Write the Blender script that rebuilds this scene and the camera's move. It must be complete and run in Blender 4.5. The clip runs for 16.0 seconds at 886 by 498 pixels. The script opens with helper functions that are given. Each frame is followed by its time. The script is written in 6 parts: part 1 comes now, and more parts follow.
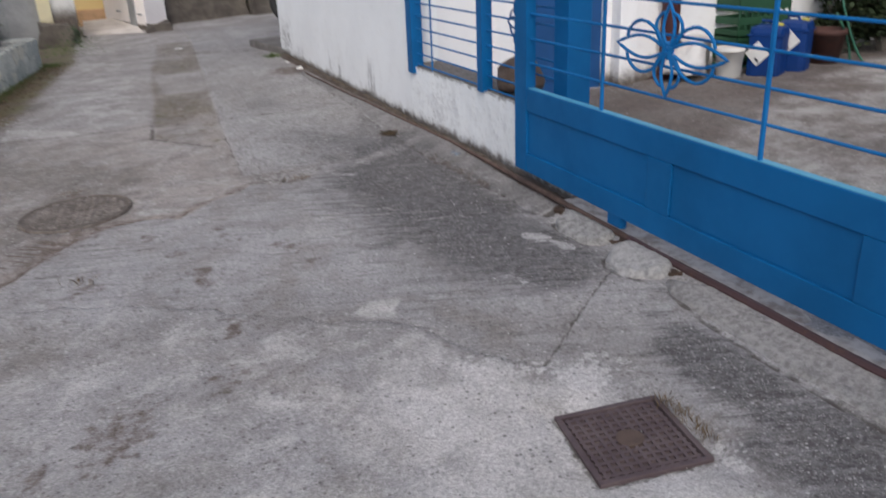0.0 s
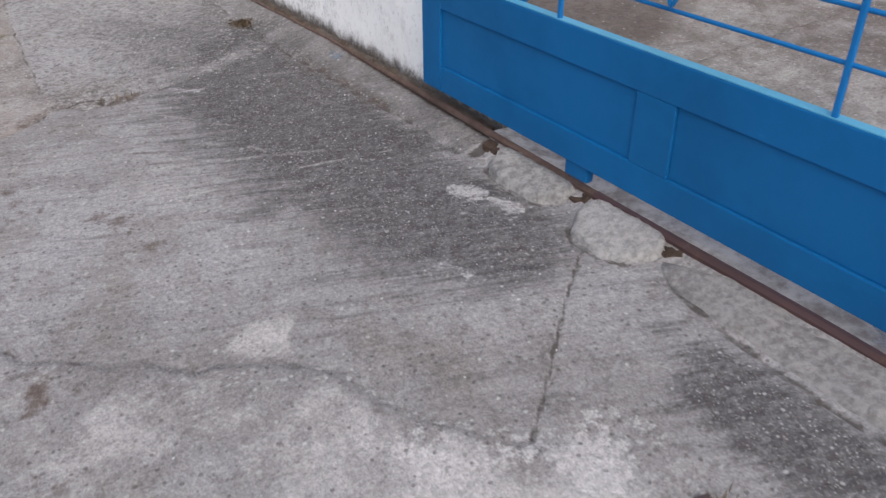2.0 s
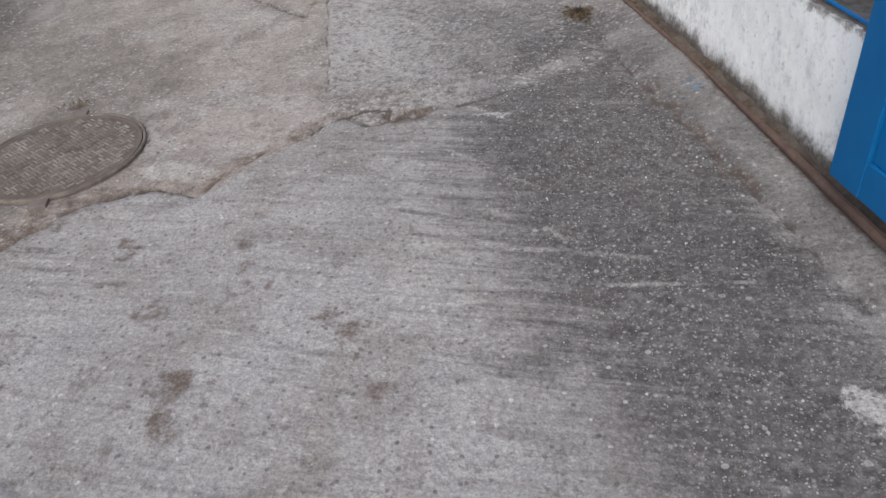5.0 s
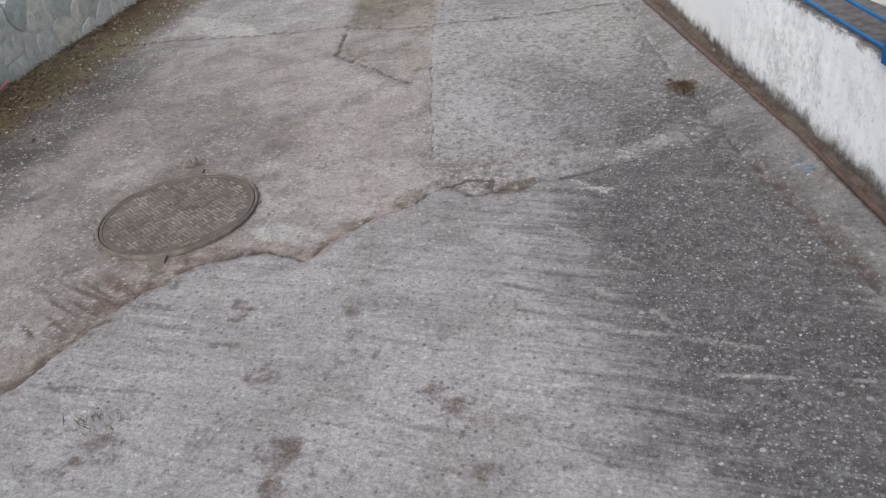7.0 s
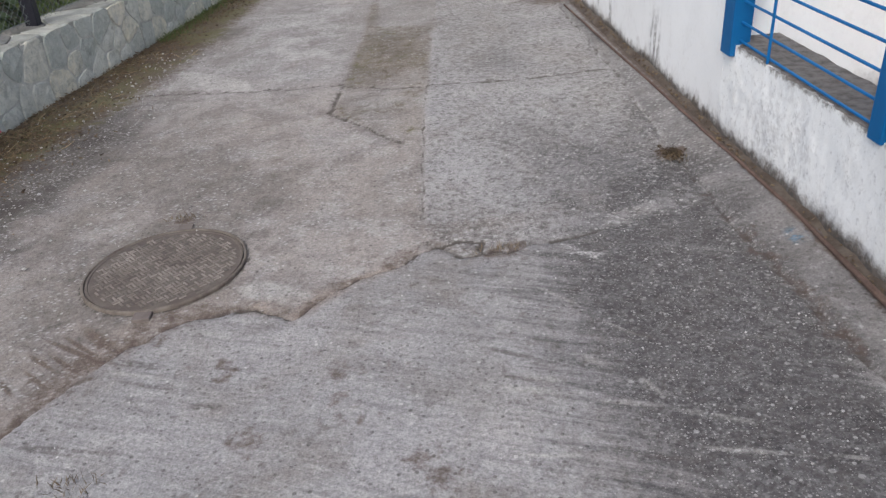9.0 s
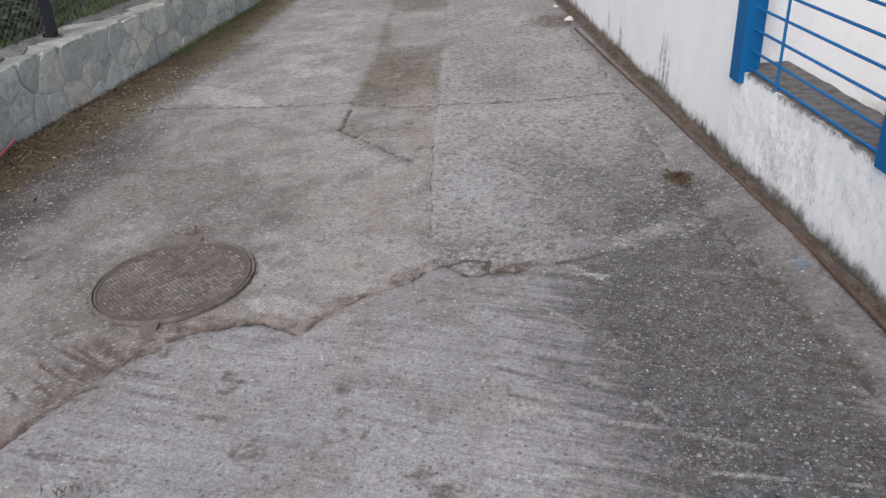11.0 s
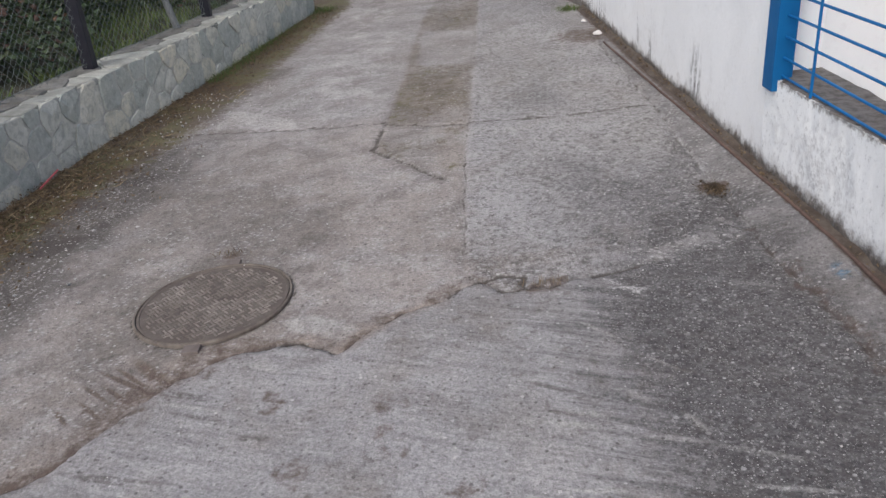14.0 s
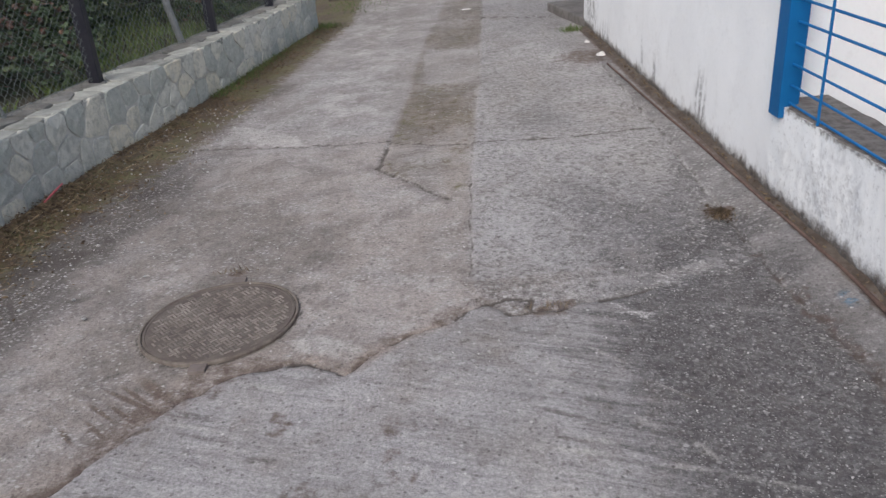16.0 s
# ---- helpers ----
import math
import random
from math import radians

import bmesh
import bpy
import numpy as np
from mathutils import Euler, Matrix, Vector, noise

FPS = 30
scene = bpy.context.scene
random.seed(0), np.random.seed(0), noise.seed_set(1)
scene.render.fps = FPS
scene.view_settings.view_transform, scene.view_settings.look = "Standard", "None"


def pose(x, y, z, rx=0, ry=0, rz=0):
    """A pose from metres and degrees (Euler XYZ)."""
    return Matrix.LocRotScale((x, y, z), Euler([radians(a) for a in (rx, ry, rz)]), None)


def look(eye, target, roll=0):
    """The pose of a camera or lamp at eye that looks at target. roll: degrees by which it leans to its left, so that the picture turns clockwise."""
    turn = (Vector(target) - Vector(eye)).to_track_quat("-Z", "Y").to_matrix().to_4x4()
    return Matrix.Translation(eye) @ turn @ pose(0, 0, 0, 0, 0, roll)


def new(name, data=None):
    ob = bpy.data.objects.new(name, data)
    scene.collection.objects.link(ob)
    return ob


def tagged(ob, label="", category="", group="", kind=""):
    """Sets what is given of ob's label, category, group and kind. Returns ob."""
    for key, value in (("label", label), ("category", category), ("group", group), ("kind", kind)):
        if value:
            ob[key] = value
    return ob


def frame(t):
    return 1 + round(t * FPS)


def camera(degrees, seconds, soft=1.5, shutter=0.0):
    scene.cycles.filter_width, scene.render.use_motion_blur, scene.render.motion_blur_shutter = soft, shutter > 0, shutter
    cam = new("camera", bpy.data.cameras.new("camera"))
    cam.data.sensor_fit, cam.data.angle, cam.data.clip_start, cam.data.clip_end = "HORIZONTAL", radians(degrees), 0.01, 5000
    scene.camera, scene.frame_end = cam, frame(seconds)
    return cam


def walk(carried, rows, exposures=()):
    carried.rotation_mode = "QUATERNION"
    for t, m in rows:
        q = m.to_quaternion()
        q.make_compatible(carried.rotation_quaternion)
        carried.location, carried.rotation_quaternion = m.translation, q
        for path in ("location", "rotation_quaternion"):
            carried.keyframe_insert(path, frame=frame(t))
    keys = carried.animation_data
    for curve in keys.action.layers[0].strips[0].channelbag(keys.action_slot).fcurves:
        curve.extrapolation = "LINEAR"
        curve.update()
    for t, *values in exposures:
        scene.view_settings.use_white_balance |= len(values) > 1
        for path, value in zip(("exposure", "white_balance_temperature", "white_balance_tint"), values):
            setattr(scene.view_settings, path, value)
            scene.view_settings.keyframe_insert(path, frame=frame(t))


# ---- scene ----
cam = camera(58.19, 16.0, soft=1.4, shutter=0.3)
PATH = [
    (0, (-2.019, 0.549, 1.366), (-1.304, 2.262, 0.621), -2.34),
    (0.5, (-1.982, 0.839, 1.356), (-1.147, 2.418, 0.455), -1.05),
    (1, (-1.845, 1.154, 1.344), (-1.018, 2.758, 0.483), 1.02),
    (1.5, (-1.738, 1.405, 1.325), (-0.927, 2.948, 0.344), 0.73),
    (2, (-1.692, 1.640, 1.320), (-0.752, 3.042, 0.248), -0.31),
    (2.5, (-1.626, 1.874, 1.289), (-0.719, 3.294, 0.212), 0.10),
    (3, (-1.479, 2.093, 1.293), (-0.646, 3.451, 0.084), -1.30),
    (3.5, (-1.418, 2.293, 1.258), (-0.545, 3.544, -0.036), -2.01),
    (4, (-1.382, 2.506, 1.312), (-0.628, 3.821, 0.007), -1.16),
    (4.5, (-1.292, 2.638, 1.280), (-0.923, 4.142, 0.014), -2.38),
    (5, (-1.244, 2.686, 1.294), (-1.042, 4.279, 0.100), -4.58),
    (5.2, (-1.280, 2.706, 1.309), (-1.053, 4.302, 0.125), -4.49),
    (7.3, (-1.327, 2.729, 1.409), (-1.304, 4.419, 0.341), -5.59),
    (7.5, (-1.311, 2.745, 1.423), (-1.284, 4.441, 0.364), -5.61),
    (8, (-1.305, 2.756, 1.404), (-1.253, 4.461, 0.360), -5.64),
    (8.5, (-1.316, 2.753, 1.403), (-1.246, 4.480, 0.397), -4.52),
    (11, (-1.333, 2.731, 1.410), (-1.268, 4.501, 0.480), -2.48),
    (11.5, (-1.333, 2.736, 1.416), (-1.288, 4.503, 0.481), -2.91),
    (12, (-1.330, 2.730, 1.420), (-1.280, 4.500, 0.490), -3.17),
    (12.5, (-1.347, 2.726, 1.423), (-1.333, 4.529, 0.559), -3.74),
    (13, (-1.343, 2.736, 1.422), (-1.489, 4.527, 0.545), -5.65),
    (13.5, (-1.338, 2.727, 1.422), (-1.427, 4.541, 0.583), -5.57),
    (14, (-1.338, 2.718, 1.418), (-1.354, 4.511, 0.531), -5.08),
    (14.5, (-1.342, 2.727, 1.417), (-1.360, 4.501, 0.494), -4.81),
    (15, (-1.349, 2.729, 1.430), (-1.331, 4.519, 0.540), -3.77),
    (15.5, (-1.344, 2.735, 1.430), (-1.310, 4.529, 0.547), -4.36),
    (16, (-1.381, 2.730, 1.447), (-1.384, 4.538, 0.592), -4.09),
]
EXPOSURES = [(0.0, 0.28, 6580, 8.3), (1.0, 0.45, 6620, 8.6), (3.5, 0.65, 6760, 9.2), (5.0, 0.62, 6800, 6.0), (8.0, 0.62, 6700, 6.2), (11.0, 0.5, 6690, 8.0), (16.0, 0.5, 6690, 8.0)]
walk(cam, [(t, look(eye, target, roll)) for t, eye, target, roll in PATH], EXPOSURES)

# ---- sky and sun: an overcast late afternoon ----
world = bpy.data.worlds.new("overcast_sky")
scene.world = world
world.use_nodes = True
wn = world.node_tree
sky = wn.nodes.new("ShaderNodeTexSky")
sky.sky_type = "NISHITA"
sky.sun_disc = False
sky.sun_elevation = radians(46)
sky.sun_rotation = radians(204)
sky.dust_density = 3.0
sky.air_density = 0.7
wn.nodes["Background"].inputs["Strength"].default_value = 0.135
wn.links.new(sky.outputs[0], wn.nodes["Background"].inputs["Color"])
sun_data = bpy.data.lights.new("sun", "SUN")
sun_data.energy = 1.05
sun_data.angle = radians(60)
sun_data.color = (1.0, 0.98, 0.96)
sun = new("sun", sun_data)
sun.matrix_world = look((-5.4, -4.6, 10.2), (0, 4, 0))


# ---- materials ----
class Nodes:
    """A small builder for node materials."""

    def __init__(self, name):
        self.mat = bpy.data.materials.new(name)
        self.mat.use_nodes = True
        self.tree = self.mat.node_tree
        self.bsdf = self.tree.nodes["Principled BSDF"]
        self.coord = self.add("ShaderNodeTexCoord").outputs["Object"]

    def add(self, kind):
        return self.tree.nodes.new(kind)

    def put(self, socket, value):
        if isinstance(value, bpy.types.NodeSocket):
            self.tree.links.new(value, socket)
        elif isinstance(value, tuple) and len(value) == 3 and socket.type == "RGBA":
            socket.default_value = (*value, 1)
        else:
            socket.default_value = value

    def stretch(self, scale, turn=0.0, vec=None):
        m = self.add("ShaderNodeMapping")
        m.inputs["Scale"].default_value = scale
        m.inputs["Rotation"].default_value = (0, 0, turn)
        self.put(m.inputs["Vector"], vec or self.coord)
        return m.outputs[0]

    def noise(self, scale, detail=4.0, rough=0.55, vec=None, warp=0.0):
        n = self.add("ShaderNodeTexNoise")
        self.put(n.inputs["Vector"], vec or self.coord)
        n.inputs["Scale"].default_value, n.inputs["Detail"].default_value = scale, detail
        n.inputs["Roughness"].default_value, n.inputs["Distortion"].default_value = rough, warp
        return n.outputs["Fac"]

    def cells(self, scale, feature="F1", vec=None, rand=1.0):
        n = self.add("ShaderNodeTexVoronoi")
        n.feature = feature
        self.put(n.inputs["Vector"], vec or self.coord)
        n.inputs["Scale"].default_value, n.inputs["Randomness"].default_value = scale, rand
        return n

    def math(self, op, a, b=0.5, clamp=False):
        n = self.add("ShaderNodeMath")
        n.operation, n.use_clamp = op, clamp
        self.put(n.inputs[0], a)
        self.put(n.inputs[1], b)
        return n.outputs[0]

    def step(self, value, low, high, to_low=0.0, to_high=1.0):
        n = self.add("ShaderNodeMapRange")
        n.interpolation_type = "SMOOTHSTEP"
        for key, v in (("Value", value), ("From Min", low), ("From Max", high), ("To Min", to_low), ("To Max", to_high)):
            self.put(n.inputs[key], v)
        return n.outputs[0]

    def mix(self, fac, a, b, mode="MIX"):
        n = self.add("ShaderNodeMix")
        n.data_type, n.blend_type = "RGBA", mode
        self.put(n.inputs[0], fac)
        self.put(n.inputs[6], a)
        self.put(n.inputs[7], b)
        return n.outputs[2]

    def attribute(self, name):
        n = self.add("ShaderNodeAttribute")
        n.attribute_name = name
        s = self.add("ShaderNodeSeparateColor")
        self.put(s.inputs[0], n.outputs["Color"])
        return s.outputs[0], s.outputs[1], s.outputs[2], n.outputs["Alpha"]

    def marks(self, lines):
        """Long thin marks on the ground, each from (x, y) to (x, y) with its half width."""
        total = None
        for x0, y0, x1, y1, wide in lines:
            m = self.add("ShaderNodeMapping")
            m.vector_type = "TEXTURE"
            m.inputs["Location"].default_value = ((x0 + x1) / 2, (y0 + y1) / 2, 0)
            m.inputs["Rotation"].default_value = (0, 0, math.atan2(y1 - y0, x1 - x0))
            m.inputs["Scale"].default_value = (math.hypot(x1 - x0, y1 - y0) * 0.55, wide, 1000.0)
            self.put(m.inputs["Vector"], self.coord)
            v = self.add("ShaderNodeVectorMath")
            v.operation = "LENGTH"
            self.put(v.inputs[0], m.outputs[0])
            one = self.step(v.outputs["Value"], 0.35, 1.1, 1.0, 0.0)
            total = one if total is None else self.math("MAXIMUM", total, one)
        return total

    def height(self):
        s = self.add("ShaderNodeSeparateXYZ")
        self.put(s.inputs[0], self.coord)
        return s.outputs

    def random(self):
        return self.add("ShaderNodeObjectInfo").outputs["Random"]

    def island(self):
        return self.add("ShaderNodeNewGeometry").outputs["Random Per Island"]

    def bump(self, height, strength, distance=0.01):
        n = self.add("ShaderNodeBump")
        n.inputs["Strength"].default_value, n.inputs["Distance"].default_value = strength, distance
        self.put(n.inputs["Height"], height)
        if self.bsdf.inputs["Normal"].links:
            self.put(n.inputs["Normal"], self.bsdf.inputs["Normal"].links[0].from_socket)
        self.put(self.bsdf.inputs["Normal"], n.outputs[0])

    def done(self, color, rough=0.8, metal=0.0, spec=0.5):
        self.put(self.bsdf.inputs["Base Color"], color)
        self.put(self.bsdf.inputs["Roughness"], rough)
        self.put(self.bsdf.inputs["Metallic"], metal)
        self.put(self.bsdf.inputs["Specular IOR Level"], spec)
        return self.mat


LIGHT_MARKS = [(-0.76, 4.79, -0.66, 4.675, 0.008), (-0.73, 4.504, -0.676, 4.40, 0.018), (-0.67, 4.35, -0.48, 4.26, 0.015), (-0.67, 4.207, -0.40, 4.122, 0.011), (-0.35, 4.114, -0.27, 4.085, 0.009),
               (-0.93, 5.04, -0.80, 4.88, 0.012), (-0.89, 4.64, -0.78, 4.557, 0.02), (-1.12, 4.252, -0.93, 4.217, 0.012), (-1.14, 4.53, -0.93, 4.45, 0.018), (-0.87, 4.42, -0.69, 4.368, 0.014),
               (-1.06, 4.56, -0.93, 4.51, 0.02), (-2.33, 4.84, -2.1, 4.75, 0.012), (-2.09, 5.02, -1.9, 4.9, 0.015)]
DARK_MARKS = [(-2.323, 4.895, -2.122, 4.822, 0.016), (-2.28, 4.784, -2.053, 4.679, 0.014), (-2.519, 4.537, -2.263, 4.443, 0.012), (-2.038, 4.611, -1.899, 4.577, 0.02), (-0.735, 4.741, -0.6, 4.645, 0.014), (-1.155, 4.726, -0.97, 4.62, 0.014), (-1.12, 4.575, -0.97, 4.51, 0.012), (-0.82, 4.2, -0.66, 4.15, 0.012), (-2.52, 4.54, -2.16, 4.435, 0.012), (-2.33, 4.885, -2.11, 4.8, 0.012)]
GROOVES = [(-2.632, 5.111, -2.325, 4.88, 0.014), (-2.574, 5.01, -2.42, 4.859, 0.012), (-2.629, 4.93, -2.492, 4.79, 0.012), (-2.505, 5.141, -2.306, 4.939, 0.03), (-2.648, 5.022, -2.502, 4.885, 0.012), (-2.567, 5.117, -2.368, 4.924, 0.012), (-2.7, 4.9, -2.6, 4.78, 0.014)]


def ground_material():
    n = Nodes("street_concrete")
    dark, moss, light, crack_shade = n.attribute("wear_one")
    old, broom, yard, lime = n.attribute("wear_two")
    smooth, blue, shoulder, verge = n.attribute("wear_three")
    gravelly, strip, sand, pale = n.attribute("wear_four")
    shifted = n.add("ShaderNodeMapping")
    shifted.inputs["Location"].default_value = (7.3, 3.1, 5.0)
    n.put(shifted.inputs["Vector"], n.coord)
    other = shifted.outputs[0]
    big = n.noise(1.1, 6, 0.6)
    mid, mid2 = n.noise(4.5, 8, 0.7, warp=0.3), n.noise(3.2, 8, 0.72, other, 0.5)
    speck, speck2 = n.noise(19.0, 8, 0.72), n.noise(30.0, 6, 0.75, other)
    fine, dust = n.noise(75.0, 5, 0.75), n.noise(190.0, 3, 0.6)
    stones = n.cells(88.0)
    chips = n.cells(42.0, vec=other)
    swept = n.stretch((2.0, 30.0, 1.0), 0.0, n.stretch((1, 1, 1), 0.40))
    strokes = n.noise(1.0, 7, 0.66, swept, 0.25)
    thin = n.noise(2.6, 5, 0.7, swept, 0.2)
    base = n.mix(n.step(big, 0.38, 0.62), (0.312, 0.305, 0.308), (0.243, 0.237, 0.24))
    beige = n.mix(n.step(mid2, 0.4, 0.62), (0.292, 0.262, 0.243), (0.195, 0.173, 0.161))
    base = n.mix(n.math("MULTIPLY", old, 0.85), base, beige)
    base = n.mix(n.step(mid, 0.47, 0.66, 0.0, 0.45), base, (0.37, 0.364, 0.366))
    base = n.mix(n.step(mid2, 0.5, 0.64, 0.0, 0.5), base, (0.165, 0.152, 0.145))
    smear = n.noise(1.7, 9, 0.68, n.stretch((1.0, 0.7, 1.0), 0.5, other), 0.6)
    base = n.mix(n.step(smear, 0.5, 0.66, 0.0, 0.6), base, (0.2, 0.18, 0.165))
    base = n.mix(n.step(smear, 0.46, 0.34, 0.0, 0.45), base, (0.36, 0.35, 0.345))
    base = n.mix(n.math("MULTIPLY", n.step(strokes, 0.5, 0.64), n.math("MULTIPLY", broom, 0.36)), base, (0.13, 0.125, 0.126))
    base = n.mix(n.math("MULTIPLY", n.step(thin, 0.5, 0.38), n.math("MULTIPLY", broom, 0.26)), base, (0.40, 0.395, 0.395))
    base = n.mix(n.step(speck, 0.54, 0.64, 0.0, 0.5), base, (0.125, 0.113, 0.106))
    base = n.mix(n.step(speck2, 0.45, 0.35, 0.0, 0.42), base, (0.43, 0.42, 0.42))
    grime = n.math("MULTIPLY", n.step(n.noise(0.75, 7, 0.62, other, 0.4), 0.46, 0.62), n.math("ADD", n.math("MULTIPLY", old, 0.35), 0.3))
    base = n.mix(grime, base, n.mix(n.step(speck, 0.4, 0.6), (0.165, 0.148, 0.132), (0.11, 0.098, 0.088)))
    # a strip laid later, browner, and a pale stretch beside it
    brown = n.mix(n.step(mid2, 0.4, 0.6), (0.172, 0.15, 0.127), (0.115, 0.1, 0.082))
    base = n.mix(n.math("MULTIPLY", strip, 0.9), base, n.mix(n.step(speck, 0.52, 0.64, 0.0, 0.6), brown, (0.1, 0.085, 0.07)))
    bleached = n.math("MULTIPLY", pale, n.step(mid, 0.38, 0.58))
    base = n.mix(n.math("MULTIPLY", bleached, 0.7), base, n.mix(n.step(speck2, 0.42, 0.58), (0.4, 0.395, 0.4), (0.24, 0.235, 0.237)))
    base = n.mix(n.math("MULTIPLY", sand, n.step(mid, 0.32, 0.52, 0.25, 0.8)), base, n.mix(n.step(speck, 0.4, 0.62), (0.275, 0.232, 0.2), (0.19, 0.152, 0.126)))
    # exposed, darkened aggregate
    d = n.math("ADD", dark, n.math("MULTIPLY", n.math("SUBTRACT", mid, 0.5), 1.1))
    d = n.math("ADD", d, n.math("MULTIPLY", n.math("SUBTRACT", strokes, 0.5), n.math("ADD", n.math("MULTIPLY", broom, 1.5), 0.1)))
    d = n.step(d, 0.05, 0.98)
    grey = n.mix(n.step(speck, 0.4, 0.62), (0.096, 0.092, 0.094), (0.06, 0.057, 0.058))
    grey = n.mix(n.math("MULTIPLY", n.step(thin, 0.47, 0.36, 0.0, 0.6), n.step(dark, 0.95, 0.5)), grey, (0.21, 0.205, 0.206))
    tone = n.add("ShaderNodeSeparateColor")
    n.put(tone.inputs[0], stones.outputs["Color"])
    grey = n.mix(1.0, grey, n.mix(tone.outputs[0], (0.55, 0.55, 0.55), (1.5, 1.5, 1.5)), "MULTIPLY")
    grey = n.mix(n.math("MULTIPLY", n.step(tone.outputs[1], 0.84, 0.94), n.step(stones.outputs["Distance"], 0.6, 0.2)), grey, (0.22, 0.216, 0.214))
    base = n.mix(n.math("MULTIPLY", d, 0.9), base, grey)
    # light cement and lime splashes
    l = n.step(n.math("ADD", light, n.math("MULTIPLY", n.math("SUBTRACT", mid, 0.5), 1.6)), 0.3, 0.85)
    base = n.mix(n.math("MULTIPLY", l, 0.75), base, n.mix(n.step(mid2, 0.4, 0.64), (0.49, 0.478, 0.47), (0.34, 0.33, 0.32)))
    w = n.step(n.math("ADD", lime, n.math("MULTIPLY", n.math("SUBTRACT", speck2, 0.5), 2.2)), 0.4, 0.75)
    base = n.mix(n.math("MULTIPLY", w, 0.7), base, (0.5, 0.49, 0.485))
    broken = n.step(speck2, 0.34, 0.56)
    base = n.mix(n.math("MULTIPLY", n.math("MULTIPLY", n.marks(LIGHT_MARKS), broken), 0.55), base, (0.4, 0.39, 0.37))
    base = n.mix(n.math("MULTIPLY", n.math("MULTIPLY", n.marks(DARK_MARKS), broken), 0.75), base, (0.1, 0.09, 0.085))
    base = n.mix(n.math("MULTIPLY", n.math("MULTIPLY", n.marks(GROOVES), n.step(speck2, 0.28, 0.44)), 0.9), base, (0.115, 0.088, 0.072))
    # smooth later cement
    later = n.mix(n.step(n.noise(3.0, 6, 0.6, other), 0.4, 0.6), (0.18, 0.172, 0.17), (0.115, 0.109, 0.109))
    later = n.mix(n.step(speck, 0.52, 0.62, 0.0, 0.6), later, (0.08, 0.074, 0.072))
    later = n.mix(n.step(speck2, 0.46, 0.37, 0.0, 0.55), later, (0.27, 0.265, 0.265))
    base = n.mix(n.math("MULTIPLY", smooth, 0.8), base, later)
    base = n.mix(n.math("MULTIPLY", blue, n.step(speck, 0.45, 0.55)), base, (0.06, 0.17, 0.27))
    # gravelly shoulder
    bits = n.cells(58.0)
    bit = n.add("ShaderNodeSeparateColor")
    n.put(bit.inputs[0], bits.outputs["Color"])
    gravel = n.mix(n.step(mid, 0.4, 0.6), (0.06, 0.053, 0.047), (0.11, 0.099, 0.09))
    gravel = n.mix(n.math("MULTIPLY", n.step(bit.outputs[0], 0.8, 0.9), n.step(bits.outputs["Distance"], 0.42, 0.25)), gravel, (0.4, 0.39, 0.38))
    base = n.mix(n.step(n.math("ADD", shoulder, n.math("SUBTRACT", mid2, 0.5)), 0.2, 0.8, 0.0, 0.9), base, gravel)
    # paved yard behind the gate
    worn = n.mix(n.step(n.noise(1.1, 8, 0.7, warp=0.2), 0.4, 0.62), (0.125, 0.105, 0.095), (0.31, 0.298, 0.288))
    worn = n.mix(n.step(mid, 0.46, 0.6, 0.0, 0.5), worn, (0.105, 0.09, 0.083))
    worn = n.mix(n.step(speck2, 0.46, 0.36, 0.0, 0.4), worn, (0.4, 0.39, 0.38))
    wet = n.step(n.math("ADD", dark, n.math("MULTIPLY", n.math("SUBTRACT", mid2, 0.5), 1.3)), 0.3, 0.75)
    worn = n.mix(n.math("MULTIPLY", wet, 0.75), worn, n.mix(n.step(speck, 0.4, 0.6), (0.11, 0.09, 0.08), (0.075, 0.061, 0.054)))
    base = n.mix(yard, base, worn)
    # single chips, lighter and darker
    hue = n.add("ShaderNodeSeparateColor")
    n.put(hue.inputs[0], chips.outputs["Color"])
    spots = n.step(chips.outputs["Distance"], 0.2, 0.28, 1.0, 0.0)
    base = n.mix(n.math("MULTIPLY", n.math("MULTIPLY", spots, n.step(hue.outputs[1], 0.62, 0.72)), 0.6), base, (0.07, 0.063, 0.06))
    base = n.mix(n.math("MULTIPLY", n.math("MULTIPLY", spots, n.step(hue.outputs[0], 0.9, 0.96)), 0.6), base, (0.5, 0.49, 0.48))
    grain = n.math("ADD", n.step(fine, 0.3, 0.7, 0.0, 0.62), n.step(dust, 0.3, 0.7, 0.68, 1.0))
    tint = n.add("ShaderNodeCombineColor")
    for k in range(3):
        n.put(tint.inputs[k], grain)
    base = n.mix(1.0, base, tint.outputs[0], "MULTIPLY")
    # pale flecks where the old surface has worn
    flecks = n.cells(46.0, vec=n.stretch((1.0, 1.7, 1.0), 0.3))
    fleck = n.add("ShaderNodeSeparateColor")
    n.put(fleck.inputs[0], flecks.outputs["Color"])
    picked = n.math("MULTIPLY", n.step(fleck.outputs[0], 0.6, 0.72), n.step(flecks.outputs["Distance"], 0.5, 0.25))
    picked = n.math("MULTIPLY", n.math("MULTIPLY", picked, n.step(mid, 0.42, 0.56)), n.step(broom, 0.6, 0.1))
    base = n.mix(n.math("MULTIPLY", picked, 0.75), base, (0.46, 0.45, 0.44))
    grit = n.noise(34.0, 6, 0.7, n.stretch((1.0, 1.0, 1.0), 0.9))
    base = n.mix(n.math("MULTIPLY", gravelly, n.step(grit, 0.52, 0.6, 0.0, 0.6)), base, (0.09, 0.083, 0.08))
